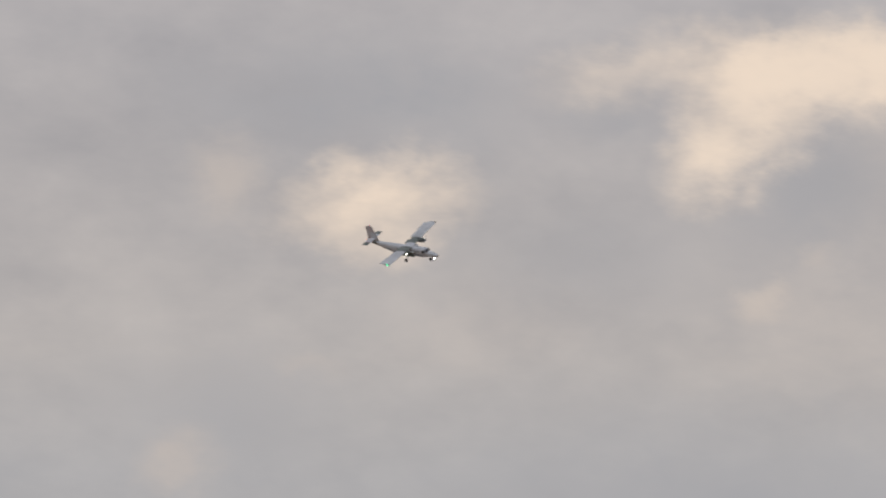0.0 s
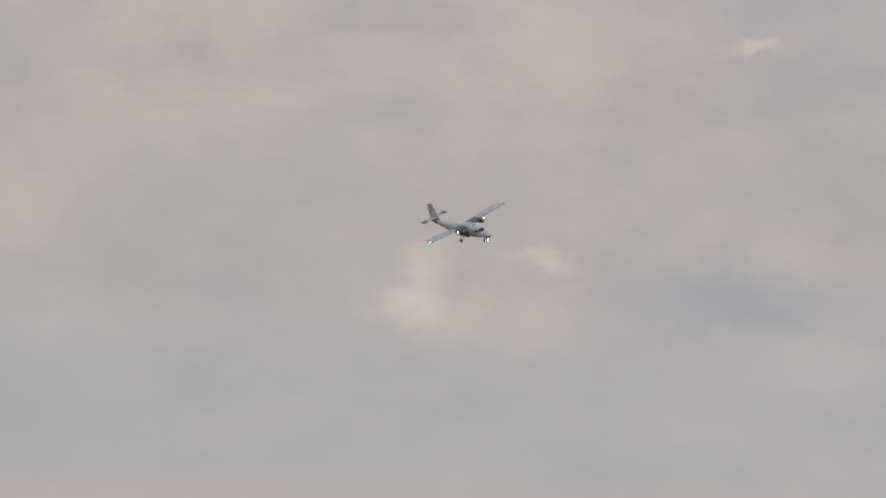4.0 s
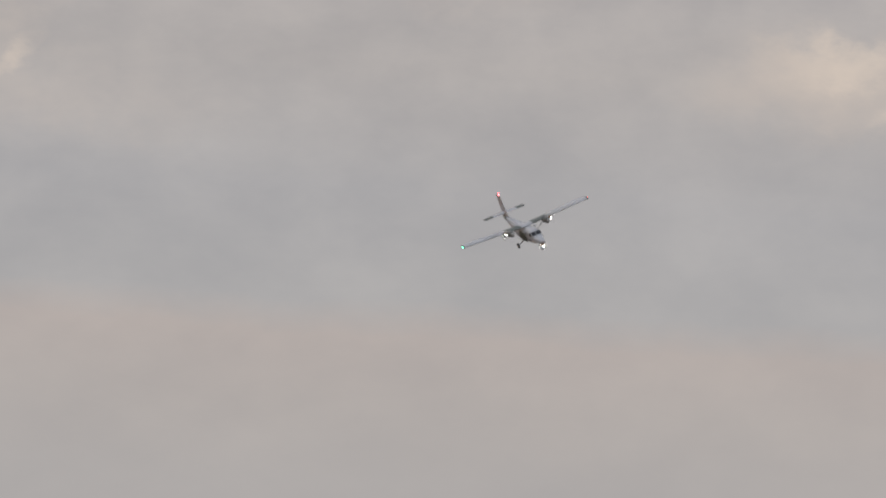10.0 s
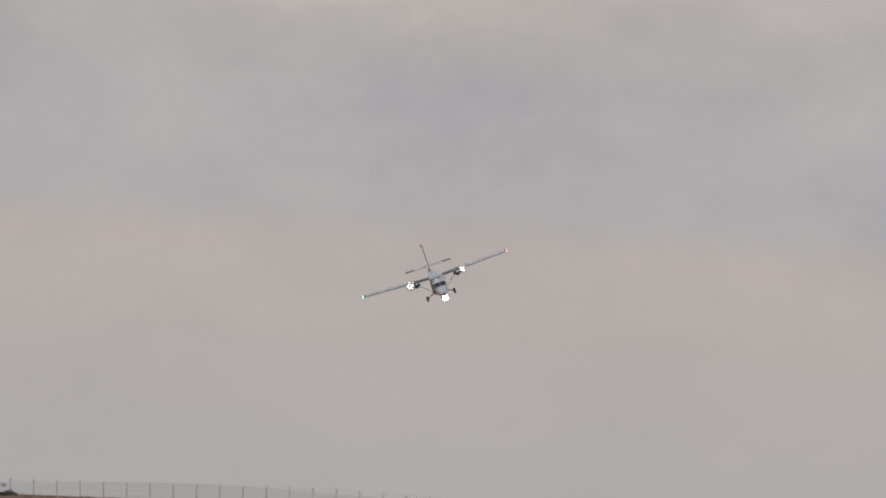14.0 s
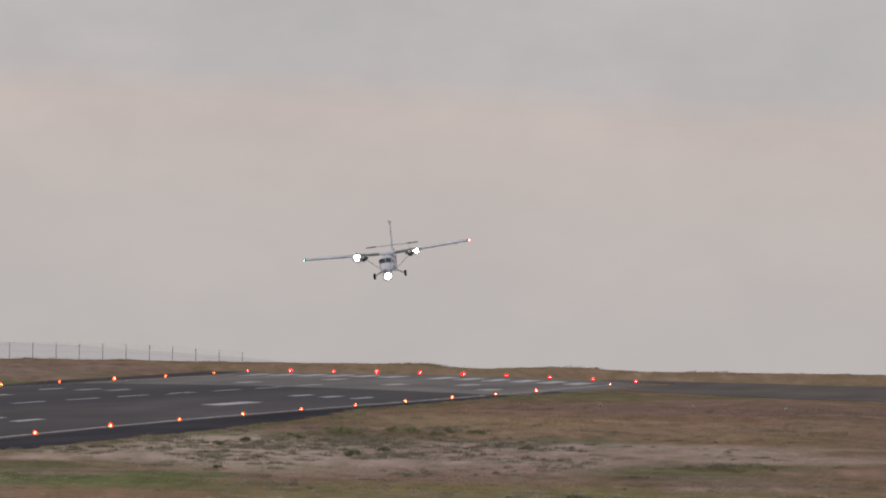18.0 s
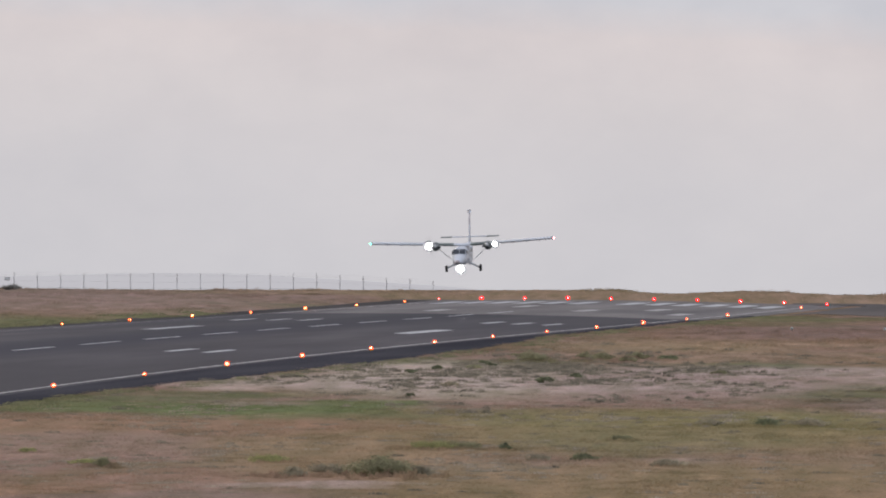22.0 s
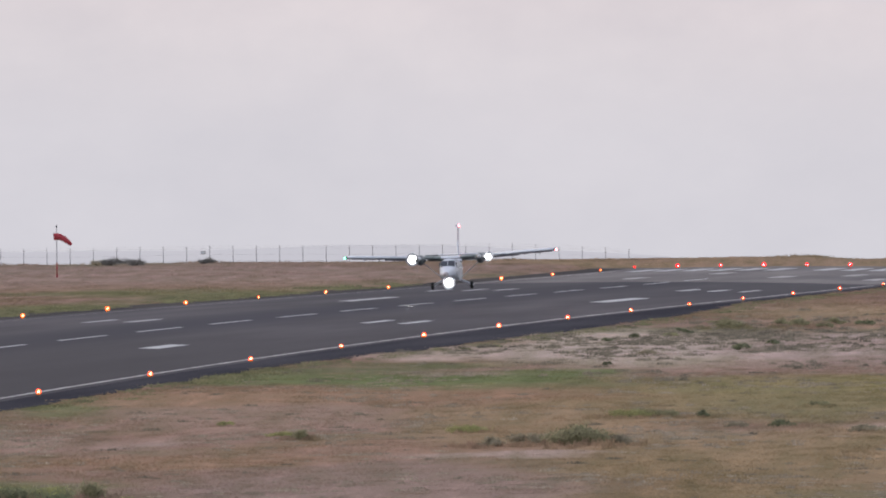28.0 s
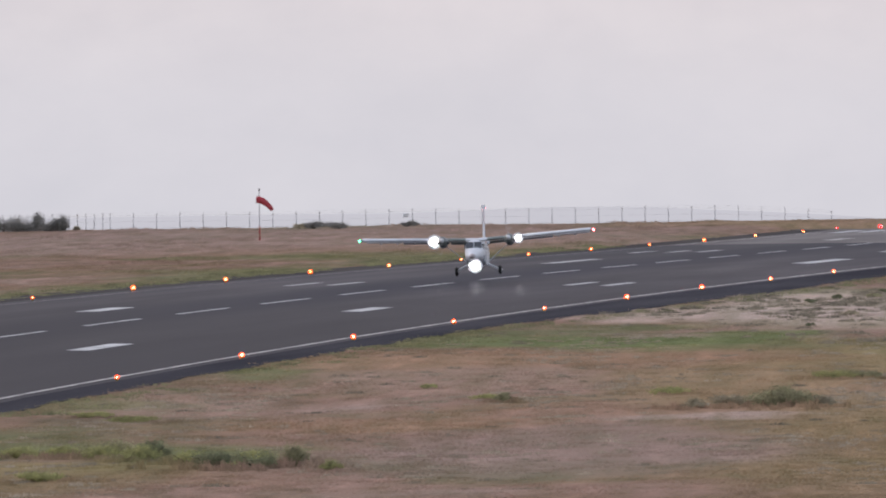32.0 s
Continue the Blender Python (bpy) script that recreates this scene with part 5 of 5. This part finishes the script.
        for e in (1, -1):
            bm = bmesh.new()
            rod(bm, (1.25, e * 0.26, -0.12), (0.95, e * 0.50, -0.18), 0.10, 0.12, 10)
            part("exhaust_stub", bm, MAT["dark_metal"], eng)
        bm = bmesh.new()
        box(bm, (0.9, -0.16, -0.52), (1.5, 0.16, -0.30), 0.05)
        part("air_intake", bm, MAT["dark_metal"], eng)
        # propeller
        bm = bmesh.new()
        loft(bm, [[(x, r * math.cos(a), r * math.sin(a)) for a in [2 * math.pi * k / 12 for k in range(12)]] for x, r in ((0.0, 0.20), (0.12, 0.19), (0.26, 0.13), (0.34, 0.03))])
        for k in range(3):
            m = pose(0.1, 0, 0) @ Matrix.Rotation(2 * math.pi * k / 3, 4, "X")
            loft(bm, [[m @ Vector((math.sin(tw) * w * u + math.cos(tw) * 0.01 * v, math.cos(tw) * w * u - math.sin(tw) * 0.01 * v, r)) for u, v in ((-1, 0), (0, 1), (1, 0), (0, -1))] for r, w, tw in ((0.15, 0.022, 0.9), (0.7, 0.026, 0.6), (1.2, 0.02, 0.4), (1.29, 0.012, 0.35))])
        prop = part("propeller", bm, MAT["prop_grey"], eng, "grey three-bladed propeller")
        prop.location = (1.74, 0, 0.02)
        PROPS.append(prop)
        # landing light in the wing's nose, its dish widened to stand in for glare
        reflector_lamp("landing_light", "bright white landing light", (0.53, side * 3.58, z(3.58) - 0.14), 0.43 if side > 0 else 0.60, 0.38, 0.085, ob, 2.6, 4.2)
        bm = bmesh.new()
        bmesh.ops.create_uvsphere(bm, u_segments=10, v_segments=8, radius=0.115, matrix=Matrix.Translation((-0.10, side * 9.97, z(9.9))))
        part("position_light", bm, MAT["red_lamp"] if side > 0 else MAT["green_lamp"], ob, "glowing red position light" if side > 0 else "glowing green position light", True)
        bm = bmesh.new()
        box(bm, (-0.6, side * 9.9 - 0.012, z(9.9) - 0.15), (0.5, side * 9.9 + 0.012, z(9.9) + 0.15), 0.01)
        part("tip_plate", bm, D, ob)
        # tailplane
        bm = bmesh.new()
        loft(bm, [foil(c, 0.10, x, side * y, 3.36) for y, c, x in ((0.0, 1.45, -8.2), (1.9, 1.35, -8.25))])
        part("tailplane", bm, MAT["wing_grey"], ob, "pale tailplane")
        bm = bmesh.new()
        loft(bm, [foil(c, 0.11, x, side * y, 3.36) for y, c, x in ((1.9, 1.35, -8.25), (3.1, 1.25, -8.3), (3.16, 1.0, -8.4))])
        part("tailplane_tip", bm, D, ob, "dark tailplane end")
        # main gear, with added side panels: dark green-grey to starboard, white to port
        bm = bmesh.new()
        box(bm, (-1.75, min(side * 0.70, side * 0.86), 0.80), (1.0, max(side * 0.70, side * 0.86), 2.05), 0.09)
        part("side_panel", bm, MAT["panel_dark"] if side < 0 else W, ob, "dark green-grey panel on the cabin side" if side < 0 else "white panel on the cabin side")
        bm = bmesh.new()
        rod(bm, (-0.45, side * 0.70, 0.98), (-0.45, side * 1.80, 0.42), 0.11, 0.08, 8)
        part("gear_leg", bm, MAT["wing_grey"], ob)
        bm = bmesh.new()
        m = Matrix.Rotation(radians(90), 4, "X")
        bmesh.ops.create_cone(bm, cap_ends=True, segments=20, radius1=0.38, radius2=0.38, depth=0.26, matrix=m)
        bmesh.ops.bevel(bm, geom=[e for e in bm.edges if len(e.link_faces) == 2 and any(len(f.verts) > 4 for f in e.link_faces)], offset=0.07, segments=2, affect="EDGES")
        wheel = part("wheel", bm, K, ob, "black rubber tyre", True)
        bm = bmesh.new()
        bmesh.ops.create_cone(bm, cap_ends=True, segments=14, radius1=0.17, radius2=0.17, depth=0.28, matrix=m)
        part("hub", bm, W, wheel)
        wheel.location = (-0.45, side * 1.86, 0.38)
        WHEELS.append(wheel)
    # fin and rudder
    def vertical(x_nose0, chord0, z0, x_nose1, chord1, z1):
        return [[(p[0], p[2], z) for p in foil(c, 0.11, x, 0, 0)] for x, c, z in ((x_nose0, chord0, z0), (x_nose1, chord1, z1))]
    bm = bmesh.new()
    loft(bm, vertical(-7.1, 1.9, 2.6, -8.1, 1.2, 4.75))
    part("fin", bm, W, ob, "white fin")
    bm = bmesh.new()
    loft(bm, vertical(-8.1, 1.2, 4.75, -8.68, 0.95, 5.98))
    part("fin_top", bm, MAT["tail_red"], ob, "dull red fin top")
    bm = bmesh.new()
    loft(bm, [[(p[0], p[2], z) for p in foil(c, 0.07, x, 0, 0)] for x, c, z in ((-9.0, 0.8, 2.75), (-9.3, 0.75, 4.75), (-9.58, 0.62, 5.96))])
    part("rudder", bm, MAT["tail_red"], ob, "dull red rudder")
    # a white fairing under the port wing root
    bm = bmesh.new()
    bmesh.ops.create_uvsphere(bm, u_segments=12, v_segments=8, radius=0.17, matrix=Matrix.Translation((0.75, 1.02, 2.66)) @ Matrix.Diagonal((2.2, 0.9, 1.0, 1)))
    part("wing_root_fairing", bm, W, ob, "small white fairing under the wing root", True)
    # dark tail cone and nose cap
    bm = bmesh.new()
    loft(bm, [[(x, hw * math.cos(a), zc + hh * math.sin(a)) for a in [2 * math.pi * k / 16 for k in range(16)]] for x, hw, hh, zc in ((-7.9, 0.345, 0.43, 2.47), (-8.8, 0.245, 0.31, 2.58), (-9.7, 0.125, 0.17, 2.68), (-9.95, 0.04, 0.06, 2.70))])
    part("tail_cone", bm, MAT["inner_wing"], ob, "dark tail cone", True)
    bm = bmesh.new()
    loft(bm, [[(x, hw * math.cos(a), zc + hh * math.sin(a)) for a in [2 * math.pi * k / 16 for k in range(16)]] for x, hw, hh, zc in ((5.88, 0.27, 0.235, 1.37), (6.00, 0.17, 0.15, 1.36), (6.06, 0.06, 0.05, 1.355))])
    part("nose_cap", bm, MAT["nose_red"], ob, "dull red-brown nose cap", True)
    # nose gear
    bm = bmesh.new()
    rod(bm, (4.1, 0, 1.2), (4.15, 0, 0.36), 0.08, 0.06, 8)
    part("nose_leg", bm, D, ob)
    bm = bmesh.new()
    m = Matrix.Rotation(radians(90), 4, "X")
    bmesh.ops.create_cone(bm, cap_ends=True, segments=18, radius1=0.31, radius2=0.31, depth=0.2, matrix=m)
    wheel = part("nose_wheel", bm, K, ob, "black rubber tyre", True)
    wheel.location = (4.15, 0, 0.32)
    WHEELS.append(wheel)
    # taxi light on the nose gear, also enlarged for the look of glare
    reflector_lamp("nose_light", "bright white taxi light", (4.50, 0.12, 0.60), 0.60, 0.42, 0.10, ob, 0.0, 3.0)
    # turning beacon: a red lens on one side, an added white shield that hides it between flashes
    beacon = new("beacon")
    beacon.parent = ob
    beacon.location = (-9.18, 0, 6.12)
    bm = bmesh.new()
    bmesh.ops.create_uvsphere(bm, u_segments=12, v_segments=8, radius=0.135)
    part("beacon_lens", bm, MAT["beacon_red"], beacon, "flashing red beacon lens", True)
    bm = bmesh.new()
    arc = [radians(32 + (360 - 64) * k / 18) for k in range(19)]
    loft(bm, [[(r * math.cos(a), r * math.sin(a), h) for h, r in ((-0.17, 0.195), (0.17, 0.195), (0.17, 0.02), (0.155, 0.02), (0.155, 0.183), (-0.17, 0.183))] for a in arc])
    part("beacon_shield", bm, W, beacon, "white turning shield")
    return ob, beacon


MAT = {
    "grass": grass_material("dry_grassland"),
    "grass_blades": grass_material("dry_grass_blades", True),
    "asphalt": asphalt_material("runway_asphalt", (0.050, 0.044, 0.044), (0.104, 0.092, 0.088), 0.85, 0.0025, 0.38),
    "old_asphalt": asphalt_material("old_asphalt", (0.165, 0.148, 0.142), (0.25, 0.228, 0.216)),
    "taxi_asphalt": asphalt_material("taxiway_asphalt", (0.100, 0.086, 0.078), (0.150, 0.130, 0.117)),
    "far_shoulder": asphalt_material("weathered_shoulder_asphalt", (0.068, 0.062, 0.060), (0.100, 0.090, 0.085), 0.0, 0.004),
    "shoulder": asphalt_material("shoulder_asphalt", (0.056, 0.054, 0.062), (0.082, 0.079, 0.088), 0.0, 0.0),
    "paint": painted("marking_paint", (0.62, 0.61, 0.60), 0.7, var=0.16, scale=0.3),
    "faint_paint": painted("faint_marking_paint", (0.28, 0.26, 0.25), 0.8, var=0.25, scale=0.2),
    "worn_paint": painted("worn_marking_paint", (0.58, 0.54, 0.51), 0.75, var=0.25, scale=0.2),
    "dark_metal": painted("dark_metal", (0.06, 0.06, 0.065), 0.5, 0.4),
    "yellow_paint": painted("yellow_paint", (0.55, 0.34, 0.04), 0.5),
    "pale_cap": painted("pale_plastic", (0.6, 0.62, 0.6), 0.4),
    "amber_lens": halo_glass("amber_lens", (1.0, 0.10, 0.022), 1.5),
    "amber_bulb": glowing("amber_bulb", (1.0, 0.47, 0.24), 14),
    "yellow_lens": halo_glass("yellow_lens", (1.0, 0.14, 0.024), 1.4),
    "yellow_bulb": glowing("yellow_bulb", (1.0, 0.47, 0.18), 14),
    "red_lens": halo_glass("red_lens", (1.0, 0.012, 0.02), 1.3, 0.18),
    "red_bulb": glowing("red_bulb", (1.0, 0.26, 0.26), 30),
    "fence_grey": painted("galvanised_steel", (0.38, 0.37, 0.375), 0.6, 0.1),
    "board_grey": painted("weathered_board", (0.82, 0.81, 0.82), 0.7),
    "sock_red": painted("red_fabric", (0.47, 0.06, 0.075), 0.85, scale=2.5),
    "mast_orange": painted("faded_orange_paint", (0.40, 0.12, 0.07), 0.6),
    "twig": painted("dry_twig", (0.10, 0.075, 0.05), 0.9),
    "bush_green": leafy("bush_leaf", (0.53, 0.485, 0.265)),
    # crest bushes: leaf colour greyed and lightened to paint in distance haze
    "bush_hazed": leafy("hazed_bush_leaf", (0.38, 0.355, 0.31)),
    "bush_dark": leafy("dark_bush_leaf", (0.335, 0.345, 0.185)),
    "weed": leafy("weed_blade", (0.57, 0.55, 0.22)),
    "straw": painted("straw_blade", (0.50, 0.40, 0.285), 0.9, var=0.25, scale=0.4),
    "verge_green": painted("verge_weed", (0.33, 0.31, 0.15), 0.9, var=0.25, scale=0.4),
    "scrub_tuft": painted("grey_brown_scrub", (0.36, 0.30, 0.21), 0.9, var=0.3, scale=0.5),
    "scrub_brown": leafy("dry_scrub", (0.60, 0.51, 0.34)),
    "white_paint": painted("white_aircraft_paint", (0.80, 0.81, 0.85), 0.3, var=0.05, scale=0.8),
    "wing_grey": painted("pale_wing_paint", (0.84, 0.85, 0.88), 0.4, var=0.06, scale=0.8),
    "inner_wing": painted("dark_wing_paint", (0.24, 0.27, 0.25), 0.45, var=0.15),
    "nacelle_dark": painted("dark_nacelle_paint", (0.17, 0.185, 0.175), 0.4, var=0.15),
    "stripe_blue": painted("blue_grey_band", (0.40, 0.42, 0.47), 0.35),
    "nose_red": painted("dull_red_brown_paint", (0.50, 0.43, 0.43), 0.5),
    "tail_red": painted("dull_red_paint", (0.74, 0.67, 0.68), 0.4, var=0.08),
    "prop_grey": painted("propeller_grey", (0.78, 0.77, 0.77), 0.5),
    "black_rubber": painted("black_rubber", (0.03, 0.03, 0.03), 0.8),
    "dark_glass": painted("dark_window_glass", (0.085, 0.09, 0.105), 0.12, var=0.05),
    "cabin_glass": painted("pale_cabin_glass", (0.48, 0.50, 0.53), 0.12, var=0.05),
    "panel_dark": painted("dark_green_grey", (0.155, 0.195, 0.19), 0.4),
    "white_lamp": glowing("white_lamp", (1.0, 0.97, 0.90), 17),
    "red_lamp": glowing("red_position_lamp", (1.0, 0.12, 0.13), 10),
    "green_lamp": glowing("green_position_lamp", (0.12, 1.0, 0.42), 6),
    "beacon_red": glowing("red_beacon_glass", (1.0, 0.10, 0.11), 14),
}

sky_dome()
headland()
ground_sheet()
airfield_lights()
perimeter_fence()
SOCK = windsock()
shrubs()
PLANE, BEACON = aeroplane()
grass_clumps()
paving()

# seconds, place, then roll, nose-down and heading angles
PLANE_ROWS = [
    (0.0, -534.39, 3234.67, 136.52, 29.17, 6.69, -18.47),
    (1.0, -479.09, 3201.35, 129.57, 27.18, 7.88, -22.10),
    (2.0, -425.33, 3164.50, 122.63, 26.00, 7.84, -29.10),
    (3.0, -374.71, 3123.98, 116.50, 24.65, 7.45, -33.72),
    (3.5, -350.57, 3102.41, 113.48, 24.34, 7.10, -36.28),
    (5.5, -260.23, 3007.95, 100.48, 25.28, 8.80, -45.44),
    (6.0, -239.50, 2982.25, 97.52, 25.45, 9.03, -48.20),
    (7.0, -202.09, 2928.42, 89.17, 25.20, 9.45, -53.26),
    (8.0, -165.84, 2871.56, 83.36, 24.98, 10.16, -57.66),
    (8.5, -124.16, 2396.50, 66.37, 24.94, 10.37, -60.15),
    (9.0, -110.24, 2377.63, 62.48, 24.81, 10.26, -62.73),
    (10.0, -84.24, 2336.96, 54.00, 23.31, 10.40, -67.22),
    (11.0, -62.89, 2292.93, 46.34, 20.66, 9.98, -71.60),
    (12.0, -44.60, 2246.46, 38.87, 20.40, 8.78, -76.22),
    (13.0, -30.60, 2198.25, 32.44, 21.04, 7.90, -79.55),
    (13.5, -24.57, 2173.70, 30.24, 21.03, 7.83, -81.42),
    (15.5, 0.80, 2074.28, 18.63, 13.29, 6.47, -88.52),
    (16.0, 1.83, 2049.40, 16.49, 12.14, 6.12, -90.06),
    (17.0, 2.35, 2000.00, 13.01, 9.47, 4.84, -92.29),
    (18.0, 0.88, 1951.42, 10.32, 7.78, 4.75, -94.14),
    (19.0, -1.85, 1903.92, 8.00, 3.23, 5.33, -94.05),
    (20.0, -5.09, 1857.60, 5.82, 2.19, 5.25, -94.89),
    (21.0, -8.54, 1812.62, 3.61, 0.42, 4.13, -94.92),
    (22.0, -11.86, 1769.08, 1.98, 1.98, 3.35, -95.01),
    (23.0, -15.36, 1726.99, 0.70, -0.34, 2.03, -94.72),
    (24.0, -18.55, 1686.37, -0.06, -0.58, 2.51, -93.69),
    (27.0, -26.99, 1571.38, -1.99, 1.76, 1.10, -94.08),
    (28.0, -29.85, 1534.59, -2.74, 1.72, -0.50, -93.81),
    (29.0, -32.80, 1497.91, -3.110, 2.97, -0.90, -93.08),
    (29.5, -34.44, 1479.57, -3.22, 1.49, -0.80, -92.72),
    (30.0, -36.03, 1461.06, -3.34, 1.33, -0.60, -92.77),
    (31.0, -39.15, 1423.42, -3.75, 1.00, -1.60, -92.83),
    (32.0, -41.98, 1384.44, -4.27, 1.98, -2.20, -92.62),
]



def between(t, k):
    for a, b in zip(PLANE_ROWS, PLANE_ROWS[1:]):
        if t <= b[0]:
            return a[k] + (b[k] - a[k]) * (t - a[0]) / (b[0] - a[0])
    return PLANE_ROWS[-1][k]


def motions():
    walk(PLANE, [(t, pose(x, y, z + EYE.z, rx, ry, rz)) for t, x, y, z, rx, ry, rz in PLANE_ROWS])
    # the beacon turns once in 1.285 s and shows its lens to the watcher at 6.0 s
    rows = []
    for k in range(161):
        t = 0.2 * k
        bearing = math.degrees(math.atan2(-between(t, 2), -between(t, 1))) - between(t, 6)
        rows.append((t, pose(-9.18, 0, 6.12, 0, 0, bearing + 360.0 * (t - 6.0) / 1.285)))
    walk(BEACON, rows)
    for k, prop in enumerate(PROPS):
        walk(prop, [(i / FPS, pose(1.74, 0, 0.02, 40 * k + 82.0 * i, 0, 0)) for i in range(32 * FPS + 1)])
    for wheel in WHEELS:
        x, y, z = wheel.location
        walk(wheel, [(0.0, pose(x, y, z)), (30.0, pose(x, y, z)), (32.0, pose(x, y, z, 0, 20, 0))])
    # the sock lifts and sinks in the breeze about its frame
    swing = [(0, 4), (16, 0), (26.5, 3), (27, 2), (28, -1), (29, -5), (29.5, -6), (30, -3), (31, 0), (31.5, 3), (32, 8)]
    pivot = Matrix.Translation((0, 0, 4.73))
    walk(SOCK, [(t, pivot @ pose(0, 0, 0, 0, a, 0.6 * a) @ pivot.inverted()) for t, a in swing])


motions()
